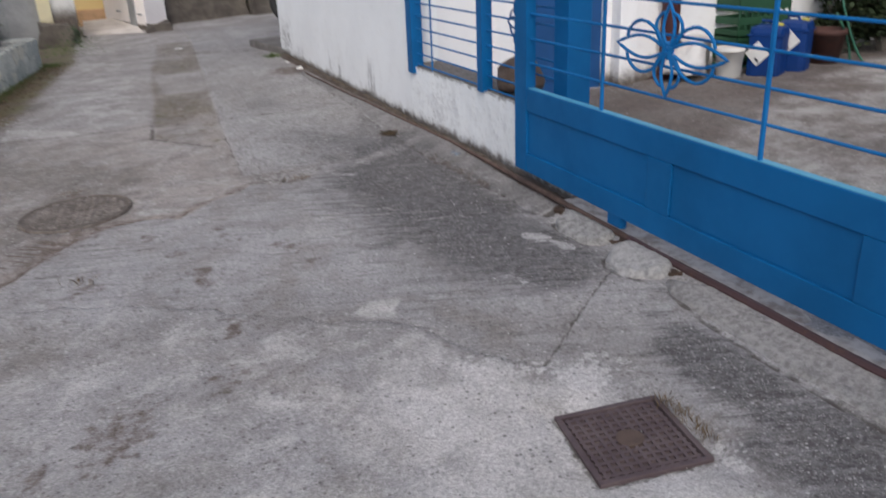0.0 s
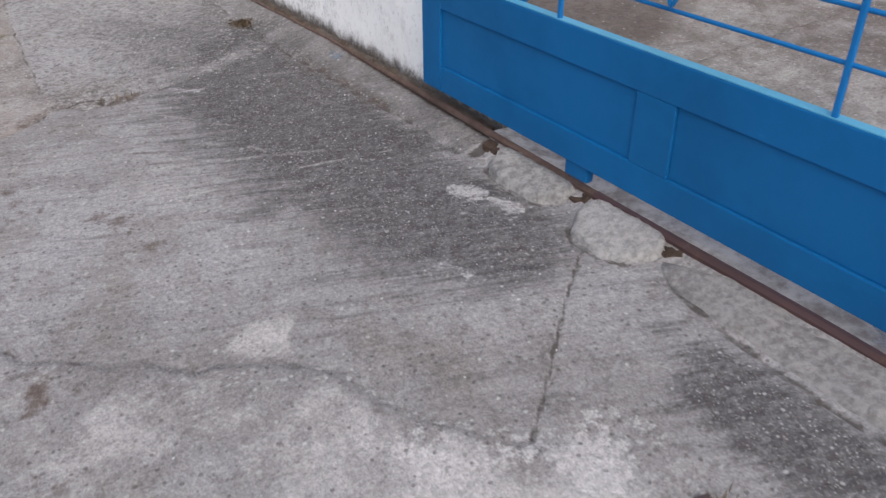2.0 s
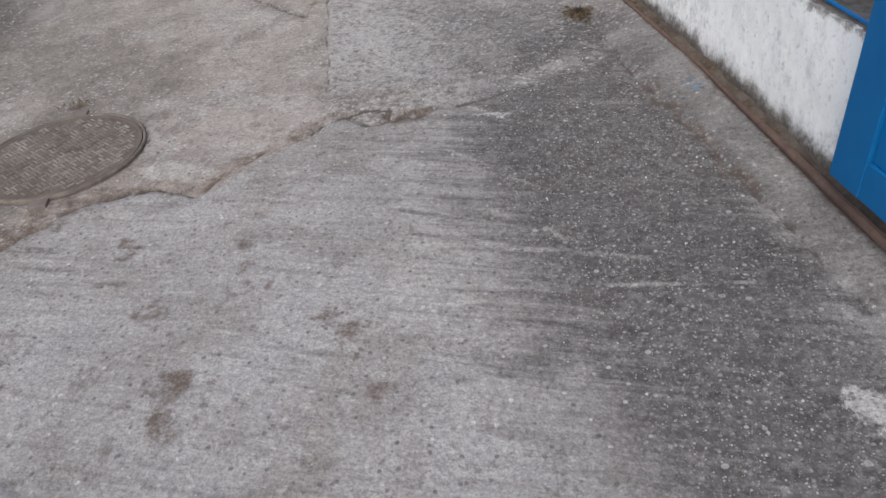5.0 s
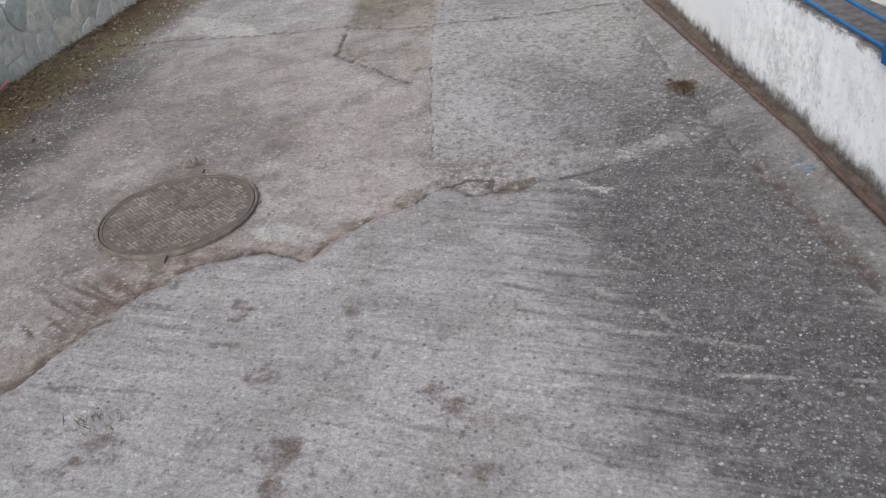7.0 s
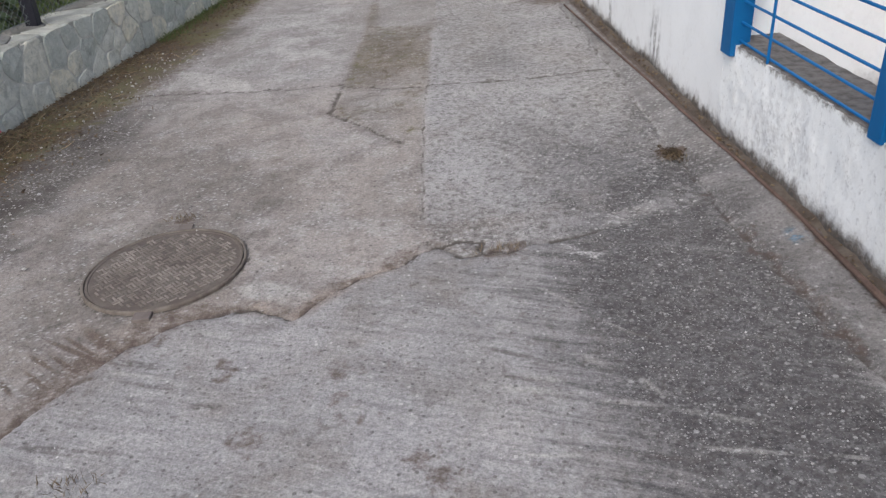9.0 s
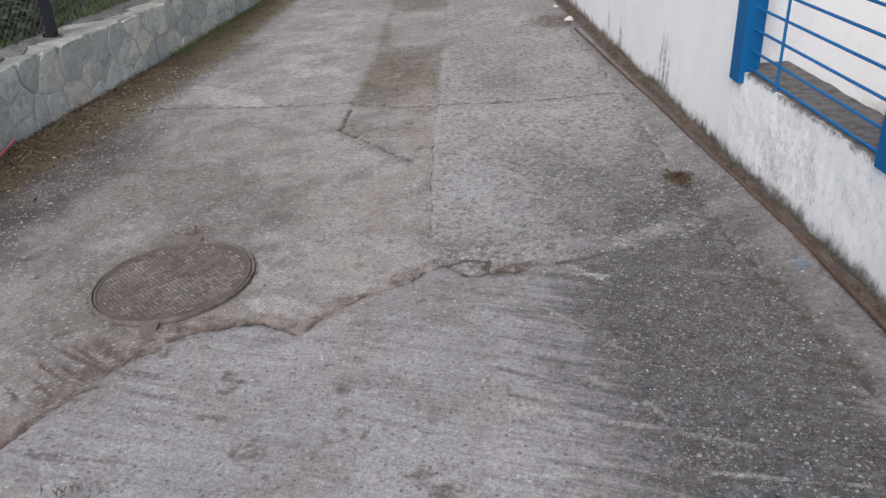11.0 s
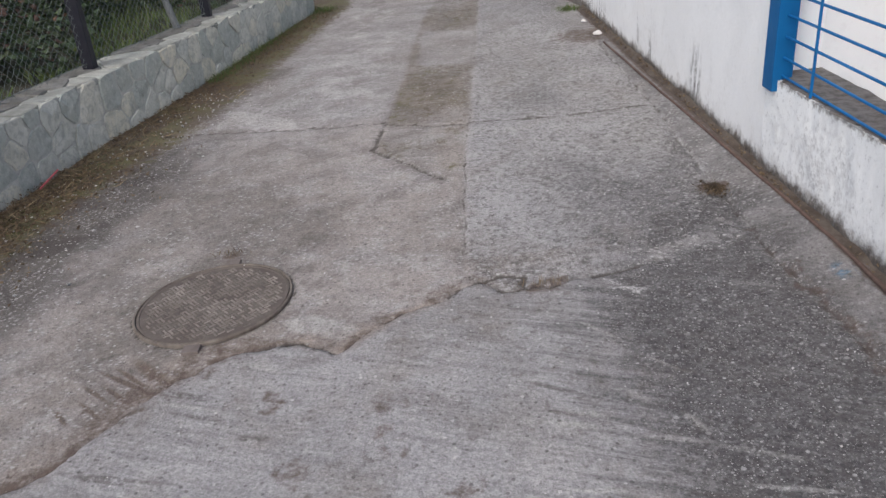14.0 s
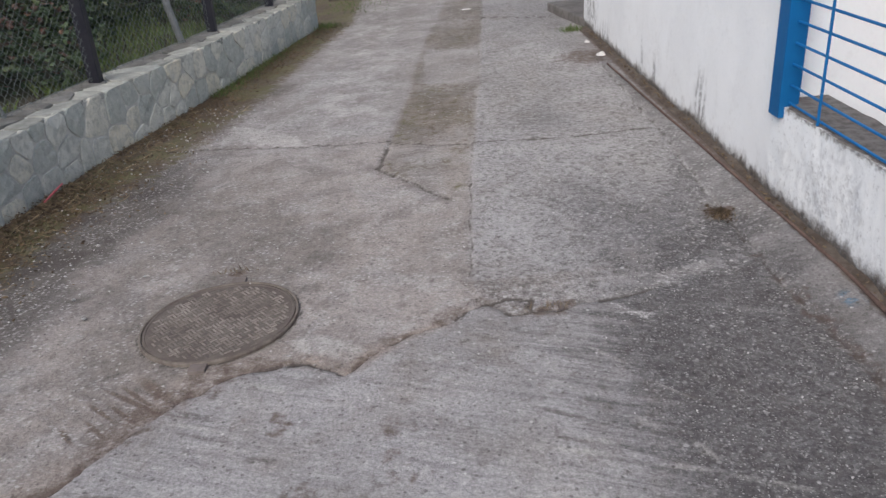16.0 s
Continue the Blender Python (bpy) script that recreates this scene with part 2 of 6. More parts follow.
    base = n.mix(n.math("MULTIPLY", n.math("MULTIPLY", gravelly, n.step(dark, 0.7, 0.3)), n.step(grit, 0.47, 0.39, 0.0, 0.6)), base, (0.4, 0.395, 0.395))
    # stones of the aggregate worn bare: pale and dark ones side by side
    for size, share, weight in ((105.0, 0.76, 0.85), (58.0, 0.92, 0.85), (36.0, 0.93, 0.7), (165.0, 0.68, 0.6)):
        bed = n.cells(size, vec=n.stretch((1.0, 1.15, 1.0), 0.2 + size))
        which = n.add("ShaderNodeSeparateColor")
        n.put(which.inputs[0], bed.outputs["Color"])
        body = n.step(bed.outputs["Distance"], 0.36, 0.26)
        amount = n.math("MULTIPLY", n.math("MULTIPLY", body, n.math("ADD", n.math("MULTIPLY", gravelly, 0.85), 0.15)), weight)
        base = n.mix(n.math("MULTIPLY", amount, n.step(which.outputs[0], share, share + 0.06)), base, n.mix(which.outputs[2], (0.3, 0.295, 0.29), (0.55, 0.54, 0.53)))
        base = n.mix(n.math("MULTIPLY", amount, n.math("MULTIPLY", n.step(which.outputs[1], share, share + 0.06), 0.8)), base, (0.085, 0.08, 0.08))
    # dirt, moss
    m = n.step(n.math("ADD", moss, n.math("MULTIPLY", n.math("SUBTRACT", speck, 0.5), 1.8)), 0.18, 0.7)
    soil = n.mix(n.step(verge, 0.15, 0.5), (0.108, 0.077, 0.062), n.mix(n.step(n.noise(4.0, 6, 0.7), 0.42, 0.6), (0.095, 0.068, 0.044), (0.115, 0.108, 0.04)))
    soil = n.mix(n.step(fine, 0.5, 0.66, 0.0, 0.5), soil, (0.17, 0.14, 0.115))
    base = n.mix(n.math("MULTIPLY", m, 0.85), base, soil)
    # cracks and gaps, with the slab step's shadow in the same dark tone
    c = n.step(n.math("ADD", crack_shade, n.math("MULTIPLY", n.math("SUBTRACT", speck, 0.5), 1.6)), 0.25, 0.7)
    base = n.mix(n.math("MULTIPLY", c, 0.82), base, (0.068, 0.058, 0.05))
    n.bump(n.math("MULTIPLY", strokes, n.math("MULTIPLY", broom, n.step(dark, 0.4, 1.0, 1.0, 0.35))), 0.5, 0.008)
    n.bump(n.math("ADD", speck, n.math("MULTIPLY", fine, 0.8)), 0.7, 0.009)
    n.bump(stones.outputs["Distance"], 0.3, 0.004)
    return n.done(base, n.step(fine, 0.3, 0.7, 0.72, 0.95), 0.0, 0.3)


def plaster_material(name, paint, dirt, low, ragged, bare=0.0, runs_at=()):
    """Whitewashed plaster whose paint has gone and grown mould up to a ragged line; bare: how much of it has flaked all over."""
    n = Nodes(name)
    z = n.height()[2]
    big, fine, mid = n.noise(1.3, 5, 0.6), n.noise(40.0, 6, 0.7), n.noise(9.0, 8, 0.72)
    streak = n.noise(1.0, 7, 0.7, n.stretch((9.0, 9.0, 6.0)))
    base = n.mix(n.step(big, 0.35, 0.7), paint, tuple(c * 0.94 for c in paint))
    base = n.mix(n.step(mid, 0.56, 0.66, 0.0, 0.08 + 0.8 * bare), base, dirt)
    level = n.math("SUBTRACT", z, n.math("MULTIPLY", n.math("SUBTRACT", streak, 0.42), ragged))
    foot = n.step(level, 0.02, low, 1.0, 0.0)
    foot = n.math("MULTIPLY", foot, n.math("MULTIPLY", n.step(mid, 0.36, 0.58, 0.35, 1.0), n.step(n.noise(2.2, 5, 0.6), 0.4, 0.58, 0.25, 1.0)))
    base = n.mix(n.math("MULTIPLY", foot, 0.85), base, n.mix(n.step(fine, 0.42, 0.6), dirt, tuple(c * 0.45 for c in dirt)))
    clouds = n.math("MULTIPLY", n.step(n.noise(3.0, 8, 0.7, n.stretch((1.0, 1.0, 0.6)), 0.5), 0.48, 0.62), n.step(z, 0.15, 0.6, 1.0, 0.1))
    clouds = n.math("MULTIPLY", clouds, n.step(n.noise(34.0, 7, 0.75), 0.42, 0.56))
    base = n.mix(n.math("MULTIPLY", clouds, 0.16 + 1.7 * bare), base, n.mix(n.step(fine, 0.4, 0.6), tuple(c * 1.35 for c in dirt), tuple(c * 0.8 for c in dirt)))
    if bare:
        flaked = n.step(n.math("ADD", z, n.math("MULTIPLY", n.math("SUBTRACT", n.noise(22.0, 7, 0.75), 0.5), 0.13)), 0.425, 0.455)
        base = n.mix(n.math("MULTIPLY", flaked, 0.85), base, n.mix(n.step(fine, 0.4, 0.6), (0.24, 0.225, 0.21), (0.1, 0.09, 0.083)))
    edge = n.step(n.math("ADD", z, n.math("MULTIPLY", n.math("SUBTRACT", n.noise(14.0, 7, 0.75), 0.5), 0.16)), low * 0.42, low * 0.9, 1.0, 0.0)
    base = n.mix(n.math("MULTIPLY", edge, 0.9), base, n.mix(n.step(fine, 0.42, 0.6), (0.11, 0.085, 0.068), (0.055, 0.043, 0.036)))
    for y, wide, top in runs_at:
        near = n.step(n.math("ABSOLUTE", n.math("SUBTRACT", n.height()[1], y)), wide, wide * 0.3)
        lick = n.step(n.noise(1.0, 6, 0.65, n.stretch((26.0, 26.0, 5.0))), 0.42, 0.56)
        lick = n.math("MULTIPLY", lick, n.step(n.noise(24.0, 7, 0.75), 0.4, 0.54))
        base = n.mix(n.math("MULTIPLY", n.math("MULTIPLY", near, lick), n.step(z, top * 0.3, top, 0.85, 0.0)), base, (0.15, 0.145, 0.138))
    base = n.mix(n.step(fine, 0.55, 0.66, 0.0, 0.04 + 1.3 * bare), base, tuple(c * 0.6 for c in dirt))
    n.bump(n.noise(5.0, 4, 0.5), 0.25, 0.02)
    n.bump(mid, 0.2 + bare, 0.016)
    n.bump(fine, 0.3, 0.006)
    return n.done(base, 0.9, 0.0, 0.25)


def paint_material(name, color, worn, rough=0.38, rust=0.0, spec=0.45):
    n = Nodes(name)
    big, fine = n.noise(2.2, 5, 0.6), n.noise(45.0, 4, 0.6)
    base = n.mix(n.step(big, 0.35, 0.7), color, tuple(c * 0.8 for c in color))
    base = n.mix(n.step(n.noise(9.0, 6, 0.7, n.stretch((1, 1, 3))), 0.6, 0.78, 0.0, 0.35), base, worn)
    if rust:
        base = n.mix(n.step(n.noise(11.0, 8, 0.78), 1.0 - rust, 1.12 - rust), base, (0.105, 0.055, 0.04))
    n.bump(fine, 0.08, 0.003)
    n.bump(n.noise(6.0, 3, 0.5), 0.1, 0.01)
    return n.done(base, n.step(big, 0.3, 0.7, rough, rough + 0.18), 0.0, spec)


def rough_material(name, a, b, scale=6.0, rough=0.85, bump=0.4, metal=0.0, by="none", spread=0.25, distance=0.01):
    """A two-tone, grained surface; by piece or by leaf it varies in tone."""
    n = Nodes(name)
    coarse, fine = n.noise(scale, 6, 0.68), n.noise(scale * 7, 5, 0.65)
    base = n.mix(n.step(coarse, 0.35, 0.68), a, b)
    base = n.mix(n.step(fine, 0.55, 0.78, 0.0, 0.35), base, tuple(c * 0.5 for c in a))
    if by != "none":
        r = n.random() if by == "object" else n.island()
        base = n.mix(1.0, base, n.mix(r, (1 - spread,) * 3, (1 + spread,) * 3), "MULTIPLY")
    n.bump(n.math("ADD", coarse, n.math("MULTIPLY", fine, 0.4)), bump, distance)
    return n.done(base, rough, metal, 0.35)


def stone_material():
    n = Nodes("wall_stone")
    r = n.random()
    pick = n.mix(n.step(r, 0.1, 0.5), (0.46, 0.49, 0.45), (0.68, 0.68, 0.61))
    pick = n.mix(n.step(r, 0.7, 0.98), pick, (0.75, 0.71, 0.58))
    coarse, fine = n.noise(8.0, 8, 0.7, warp=0.6), n.noise(42.0, 6, 0.72)
    base = n.mix(n.step(coarse, 0.4, 0.66, 0.0, 0.5), pick, (0.4, 0.425, 0.375))
    base = n.mix(n.step(n.noise(19.0, 8, 0.75, warp=0.4), 0.47, 0.6, 0.0, 0.5), base, (0.3, 0.32, 0.28))
    base = n.mix(n.step(n.noise(27.0, 8, 0.75), 0.5, 0.62, 0.0, 0.45), base, (0.66, 0.66, 0.61))
    base = n.mix(n.step(fine, 0.5, 0.75, 0.0, 0.4), base, (0.55, 0.55, 0.53))
    base = n.mix(n.step(n.noise(9.0, 6, 0.75), 0.55, 0.68, 0.0, 0.5), base, (0.6, 0.6, 0.56))
    base = n.mix(n.step(n.noise(5.0, 7, 0.75), 0.6, 0.72, 0.0, 0.5), base, (0.17, 0.165, 0.13))
    n.bump(n.noise(3.5, 5, 0.6), 0.8, 0.04)
    n.bump(coarse, 0.7, 0.02)
    n.bump(fine, 0.5, 0.005)
    return n.done(base, 0.85, 0.0, 0.3)


def leaf_material(name, a, b, c):
    n = Nodes(name)
    r = n.island()
    base = n.mix(n.step(r, 0.0, 0.7), a, b)
    base = n.mix(n.step(r, 0.8, 1.0), base, c)
    n.put(n.bsdf.inputs["Subsurface Weight"], 0.0)
    return n.done(base, 0.6, 0.0, 0.3)


M_GROUND = ground_material()
M_WHITE = plaster_material("white_plaster", (0.91, 0.925, 0.93), (0.36, 0.34, 0.31), 0.11, 0.26, 0.0, ((7.1, 0.13, 0.45), (8.35, 0.045, 0.42), (8.03, 0.05, 0.32), (10.2, 0.4, 0.6), (9.6, 0.25, 0.25)))
M_LOW = plaster_material("flaking_whitewash", (0.92, 0.94, 0.945), (0.45, 0.45, 0.455), 0.12, 0.22, 0.2)
M_YARDWALL = plaster_material("yard_plaster", (0.86, 0.865, 0.87), (0.36, 0.34, 0.31), 0.3, 0.5)
M_SILL = rough_material("grimy_cement", (0.21, 0.195, 0.185), (0.1, 0.09, 0.083), 22.0, 0.95, 0.8)
M_FOOTING = rough_material("dirty_footing", (0.075, 0.058, 0.047), (0.145, 0.122, 0.105), 9.0, 0.95, 0.7)
M_PAD = rough_material("pale_cement", (0.58, 0.575, 0.57), (0.36, 0.355, 0.35), 42.0, 0.95, 1.0, distance=0.02)
M_BLUE = paint_material("blue_gate_paint", (0.003, 0.12, 0.33), (0.012, 0.17, 0.42), 0.42, 0.0, 0.24)
M_BLUE_LIGHT = paint_material("blue_bar_paint", (0.006, 0.15, 0.41), (0.03, 0.23, 0.5), 0.42, 0.0, 0.25)
M_BLUE_DARK = paint_material("dark_blue_door_paint", (0.008, 0.075, 0.24), (0.02, 0.1, 0.28), 0.42)
M_RAIL = paint_material("oxide_rail_paint", (0.085, 0.046, 0.046), (0.17, 0.125, 0.115), 0.5, 0.48)
M_RUST = rough_material("rusty_iron", (0.15, 0.1, 0.082), (0.085, 0.055, 0.046), 9.0, 0.85, 0.5)
M_IRON = rough_material("cast_iron", (0.15, 0.124, 0.114), (0.22, 0.195, 0.18), 8.0, 0.75, 0.4, 0.1)
M_COVER = rough_material("oxide_cover", (0.085, 0.062, 0.067), (0.13, 0.1, 0.102), 9.0, 0.62, 0.3, 0.1)
M_PIT = rough_material("dirty_iron", (0.078, 0.06, 0.058), (0.115, 0.092, 0.087), 12.0, 0.9, 0.4)
M_TREAD = rough_material("worn_tread_iron", (0.15, 0.129, 0.115), (0.265, 0.24, 0.217), 5.0, 0.75, 0.4, 0.1, "island", 0.35)
M_SILT = rough_material("silted_iron", (0.112, 0.094, 0.084), (0.16, 0.138, 0.123), 7.0, 0.95, 0.6)
M_RIM = rough_material("worn_rim_iron", (0.2, 0.175, 0.152), (0.1, 0.08, 0.07), 10.0, 0.85, 0.5)
M_BOSS = rough_material("worn_boss", (0.12, 0.085, 0.07), (0.09, 0.065, 0.055), 14.0, 0.7, 0.3, 0.2)
M_MORTAR = rough_material("wall_mortar", (0.6, 0.6, 0.555), (0.43, 0.43, 0.395), 12.0, 0.95, 0.6)
M_STONE = stone_material()
M_POST = rough_material("dark_fence_paint", (0.012, 0.013, 0.022), (0.022, 0.022, 0.03), 10.0, 0.5, 0.2)
M_GALV = rough_material("galvanised_steel", (0.27, 0.285, 0.3), (0.19, 0.2, 0.215), 9.0, 0.5, 0.15, 0.5)
M_WIRE = rough_material("fence_wire", (0.2, 0.225, 0.22), (0.13, 0.15, 0.145), 20.0, 0.5, 0.1, 0.4)
M_EARTH = rough_material("garden_earth", (0.06, 0.052, 0.042), (0.042, 0.05, 0.03), 3.0, 1.0, 0.9)
M_GRASS = leaf_material("grass_blades", (0.075, 0.115, 0.036), (0.11, 0.155, 0.048), (0.16, 0.15, 0.07))
M_IVY = leaf_material("ivy_leaves", (0.032, 0.054, 0.03), (0.058, 0.088, 0.042), (0.11, 0.13, 0.07))
M_HEDGE = leaf_material("hedge_leaves", (0.016, 0.028, 0.013), (0.03, 0.046, 0.02), (0.06, 0.07, 0.035))
M_RED = leaf_material("red_leaves", (0.13, 0.07, 0.055), (0.1, 0.075, 0.058), (0.17, 0.095, 0.06))
M_DRY = leaf_material("dry_litter", (0.105, 0.072, 0.045), (0.17, 0.125, 0.075), (0.06, 0.042, 0.03))
M_BARK = rough_material("grey_bark", (0.16, 0.145, 0.125), (0.09, 0.08, 0.07), 14.0, 0.9, 0.6)
M_PIPE = paint_material("maroon_pipe_paint", (0.055, 0.012, 0.013), (0.1, 0.035, 0.03), 0.4)
M_BUCKET = paint_material("white_plastic", (0.66, 0.65, 0.62), (0.45, 0.43, 0.4), 0.45)
M_SACK = paint_material("white_sack", (0.62, 0.61, 0.6), (0.4, 0.38, 0.36), 0.75)
M_CAN = paint_material("blue_plastic", (0.003, 0.035, 0.17), (0.01, 0.06, 0.24), 0.45, 0.0, 0.25)
M_LABEL = paint_material("paper_label", (0.72, 0.72, 0.7), (0.5, 0.5, 0.48), 0.7)
M_INK = paint_material("label_ink", (0.03, 0.03, 0.035), (0.05, 0.05, 0.05), 0.7)
M_YELLOW = paint_material("yellow_cap", (0.45, 0.4, 0.07), (0.3, 0.26, 0.05), 0.5)
M_CRATE = paint_material("green_plastic", (0.018, 0.075, 0.035), (0.03, 0.1, 0.05), 0.6)
M_CLAY = rough_material("terracotta", (0.2, 0.075, 0.045), (0.14, 0.055, 0.036), 9.0, 0.8, 0.3)
M_BROWNPOT = rough_material("brown_glaze", (0.085, 0.055, 0.04), (0.16, 0.12, 0.095), 12.0, 0.6, 0.4)
M_HOSE = paint_material("green_hose", (0.025, 0.11, 0.07), (0.04, 0.14, 0.09), 0.45)
M_RUBBER = rough_material("black_rubber", (0.015, 0.015, 0.016), (0.03, 0.03, 0.03), 10.0, 0.7, 0.3)
M_OCHRE = plaster_material("ochre_plaster", (0.85, 0.68, 0.34), (0.5, 0.36, 0.2), 0.1, 0.2)
M_FARWHITE = plaster_material("far_whitewash", (0.9, 0.86, 0.85), (0.5, 0.45, 0.42), 0.05, 0.15)
M_STAINED = plaster_material("damp_plaster", (0.7, 0.7, 0.68), (0.2, 0.18, 0.165), 0.55, 0.5)
M_CREAM = plaster_material("cream_plaster", (0.68, 0.62, 0.42), (0.3, 0.26, 0.2), 0.3, 0.4)
M_GREYWALL = rough_material("grey_plaster", (0.3, 0.31, 0.32), (0.22, 0.225, 0.235), 2.5, 0.95, 0.5)
M_PALE = rough_material("pale_ramp_concrete", (0.66, 0.63, 0.61), (0.45, 0.42, 0.4), 3.0, 0.95, 0.5)
M_PLINTH = rough_material("orange_plinth", (0.72, 0.47, 0.28), (0.5, 0.32, 0.18), 3.0, 0.95, 0.6)
M_RUBBLE = rough_material("rubble_masonry", (0.16, 0.14, 0.12), (0.085, 0.075, 0.068), 4.0, 0.95, 1.0, distance=0.05)
M_TILE = rough_material("roof_clay", (0.24, 0.11, 0.07), (0.17, 0.085, 0.06), 6.0, 0.85, 0.5)
M_KERB = rough_material("kerb_concrete", (0.19, 0.178, 0.168), (0.12, 0.11, 0.102), 7.0, 0.9, 0.6)
M_PAPER = paint_material("white_litter", (0.75, 0.74, 0.73), (0.6, 0.58, 0.56), 0.8)
M_PINK = paint_material("pink_plastic", (0.6, 0.14, 0.16), (0.5, 0.2, 0.2), 0.5)
M_GLASS = rough_material("dark_window", (0.03, 0.035, 0.04), (0.04, 0.045, 0.05), 3.0, 0.15, 0.0)
# paler blue that stands in for sky light on an upward face
M_SKYLIT_BLUE = paint_material("skylit_blue", (0.09, 0.36, 0.55), (0.05, 0.26, 0.48), 0.5)
M_CAPSTONE = rough_material("cap_stone_face", (0.3, 0.305, 0.275), (0.44, 0.445, 0.405), 10.0, 0.9, 0.7, 0.0, "object", 0.2)
M_CAPDIRT = rough_material("dirty_cap_stone", (0.17, 0.165, 0.15), (0.27, 0.265, 0.25), 9.0, 0.95, 0.7, 0.0, "object", 0.25)
M_PADMID = rough_material("dull_cement", (0.47, 0.465, 0.46), (0.24, 0.235, 0.23), 34.0, 0.95, 1.0, distance=0.02)
M_PADGREY = rough_material("grey_cement", (0.46, 0.45, 0.445), (0.26, 0.25, 0.245), 40.0, 0.95, 1.0, distance=0.02)
M_CLOD = rough_material("rusty_earth", (0.075, 0.05, 0.038), (0.04, 0.029, 0.023), 30.0, 1.0, 1.0)
M_THRESHOLD = rough_material("threshold_concrete", (0.56, 0.535, 0.51), (0.27, 0.235, 0.21), 14.0, 0.95, 0.9)
M_DARKPOT = rough_material("dark_pot", (0.075, 0.032, 0.026), (0.05, 0.026, 0.022), 9.0, 0.7, 0.3)
M_STRAW = leaf_material("pale_straw", (0.26, 0.2, 0.12), (0.34, 0.27, 0.17), (0.18, 0.13, 0.08))
M_CLUMP = rough_material("dead_moss", (0.06, 0.043, 0.03), (0.09, 0.068, 0.045), 30.0, 1.0, 1.0)


# ---- building helpers ----
SLOPE = 0.042


def lie(x):
    """Height of the sloping street under a place."""
    return SLOPE * x


def part(name, bm, material, parent=None, label="", smooth=False):
    """Link a bmesh as one mesh object, under a thing or by itself."""
    me = bpy.data.meshes.new(name)
    if smooth:
        for f in bm.faces:
            f.smooth = True
    bm.to_mesh(me)
    bm.free()
    me.materials.append(material)
    ob = new(name, me)
    ob.parent = parent
    if label:
        tagged(ob, label)
    return ob


def holder(name, place, label, category, group="", kind=""):
    ob = new(name)
    ob.empty_display_size = 0.1
    ob.matrix_basis = Matrix.Translation(place)
    return tagged(ob, label, category, group, kind)


def box(bm, lo, hi, bevel=0.0, m=None):
    r = bmesh.ops.create_cube(bm, size=1.0)
    lo, hi = Vector(lo), Vector(hi)
    for v in r["verts"]:
        v.co = Vector(((v.co.x + 0.5) * (hi.x - lo.x) + lo.x, (v.co.y + 0.5) * (hi.y - lo.y) + lo.y, (v.co.z + 0.5) * (hi.z - lo.z) + lo.z))
        if m:
            v.co = m @ v.co
    if bevel:
        edges = list({e for v in r["verts"] for e in v.link_edges})
        bmesh.ops.bevel(bm, geom=edges, offset=bevel, segments=2, affect="EDGES", profile=0.6)
    return bm


def block(lo, hi, bevel=0.0, m=None):
    return box(bmesh.new(), lo, hi, bevel, m)


def tube(bm, pts, r, sides=6, closed=False):
    """A round bar along a line of points; r may be one radius or one for each point."""
    pts = [Vector(p) for p in pts]
    radii = r if isinstance(r, list) else [r] * len(pts)
    rings, n = [], len(pts)
    for i, p in enumerate(pts):
        a = pts[i - 1] if (i or closed) else p
        b = pts[(i + 1) % n] if (i < n - 1 or closed) else p
        way = (b - a).normalized()
        side = way.cross(Vector((0.31, 0.17, 0.93)))
        if side.length < 0.2:
            side = way.cross(Vector((1, 0, 0)))
        side.normalize()
        up = side.cross(way)
        rings.append([bm.verts.new(p + radii[i] * (math.cos(k * math.tau / sides) * side + math.sin(k * math.tau / sides) * up)) for k in range(sides)])
    for i in range(n if closed else n - 1):
        a, b = rings[i], rings[(i + 1) % n]
        for k in range(sides):
            bm.faces.new((a[k], a[(k + 1) % sides], b[(k + 1) % sides], b[k]))
    if not closed:
        bm.faces.new(rings[0][::-1])
        bm.faces.new(rings[-1])
    return bm


def rod(a, b, r, sides=8):
    return tube(bmesh.new(), [a, b], r, sides)


def lathe(profile, sides=28, centre=(0, 0, 0)):
    """A turned shape from (radius, height) pairs."""
    bm = bmesh.new()
    c = Vector(centre)
    rings = []
    for r, z in profile:
        if r < 1e-4:
            rings.append([bm.verts.new(c + Vector((0, 0, z)))])
        else:
            rings.append([bm.verts.new(c + Vector((r * math.cos(k * math.tau / sides), r * math.sin(k * math.tau / sides), z))) for k in range(sides)])
    for a, b in zip(rings, rings[1:]):
        for k in range(sides):
            j = (k + 1) % sides
            if len(a) == 1 and len(b) > 1:
                bm.faces.new((a[0], b[j], b[k]))
            elif len(b) == 1 and len(a) > 1:
                bm.faces.new((a[k], a[j], b[0]))
            elif len(a) > 1:
                bm.faces.new((a[k], a[j], b[j], b[k]))
    bmesh.ops.recalc_face_normals(bm, faces=bm.faces)
    return bm


def crisp(bm):
    """Part the smooth faces from the flat ones, so that each keeps its own shading."""
    bmesh.ops.split_edges(bm, edges=[e for e in bm.edges if len({f.smooth for f in e.link_faces}) > 1])
    return bm


def lump(centre, size, seed, rough=0.12, subdiv=3):
    """An uneven rounded mass."""
    bm = bmesh.new()
    bmesh.ops.create_icosphere(bm, subdivisions=subdiv, radius=1.0)
    c, s = Vector(centre), Vector(size)
    for v in bm.verts:
        d = noise.noise(v.co * 1.7 + Vector((seed, seed * 2.3, 0))) * rough + noise.noise(v.co * 5.0 + Vector((seed, 0, seed))) * rough * 0.4
        p = v.co * (1 + d)
        v.co = c + Vector((p.x * s.x, p.y * s.y, max(p.z, -0.2) * s.z))
    return bm


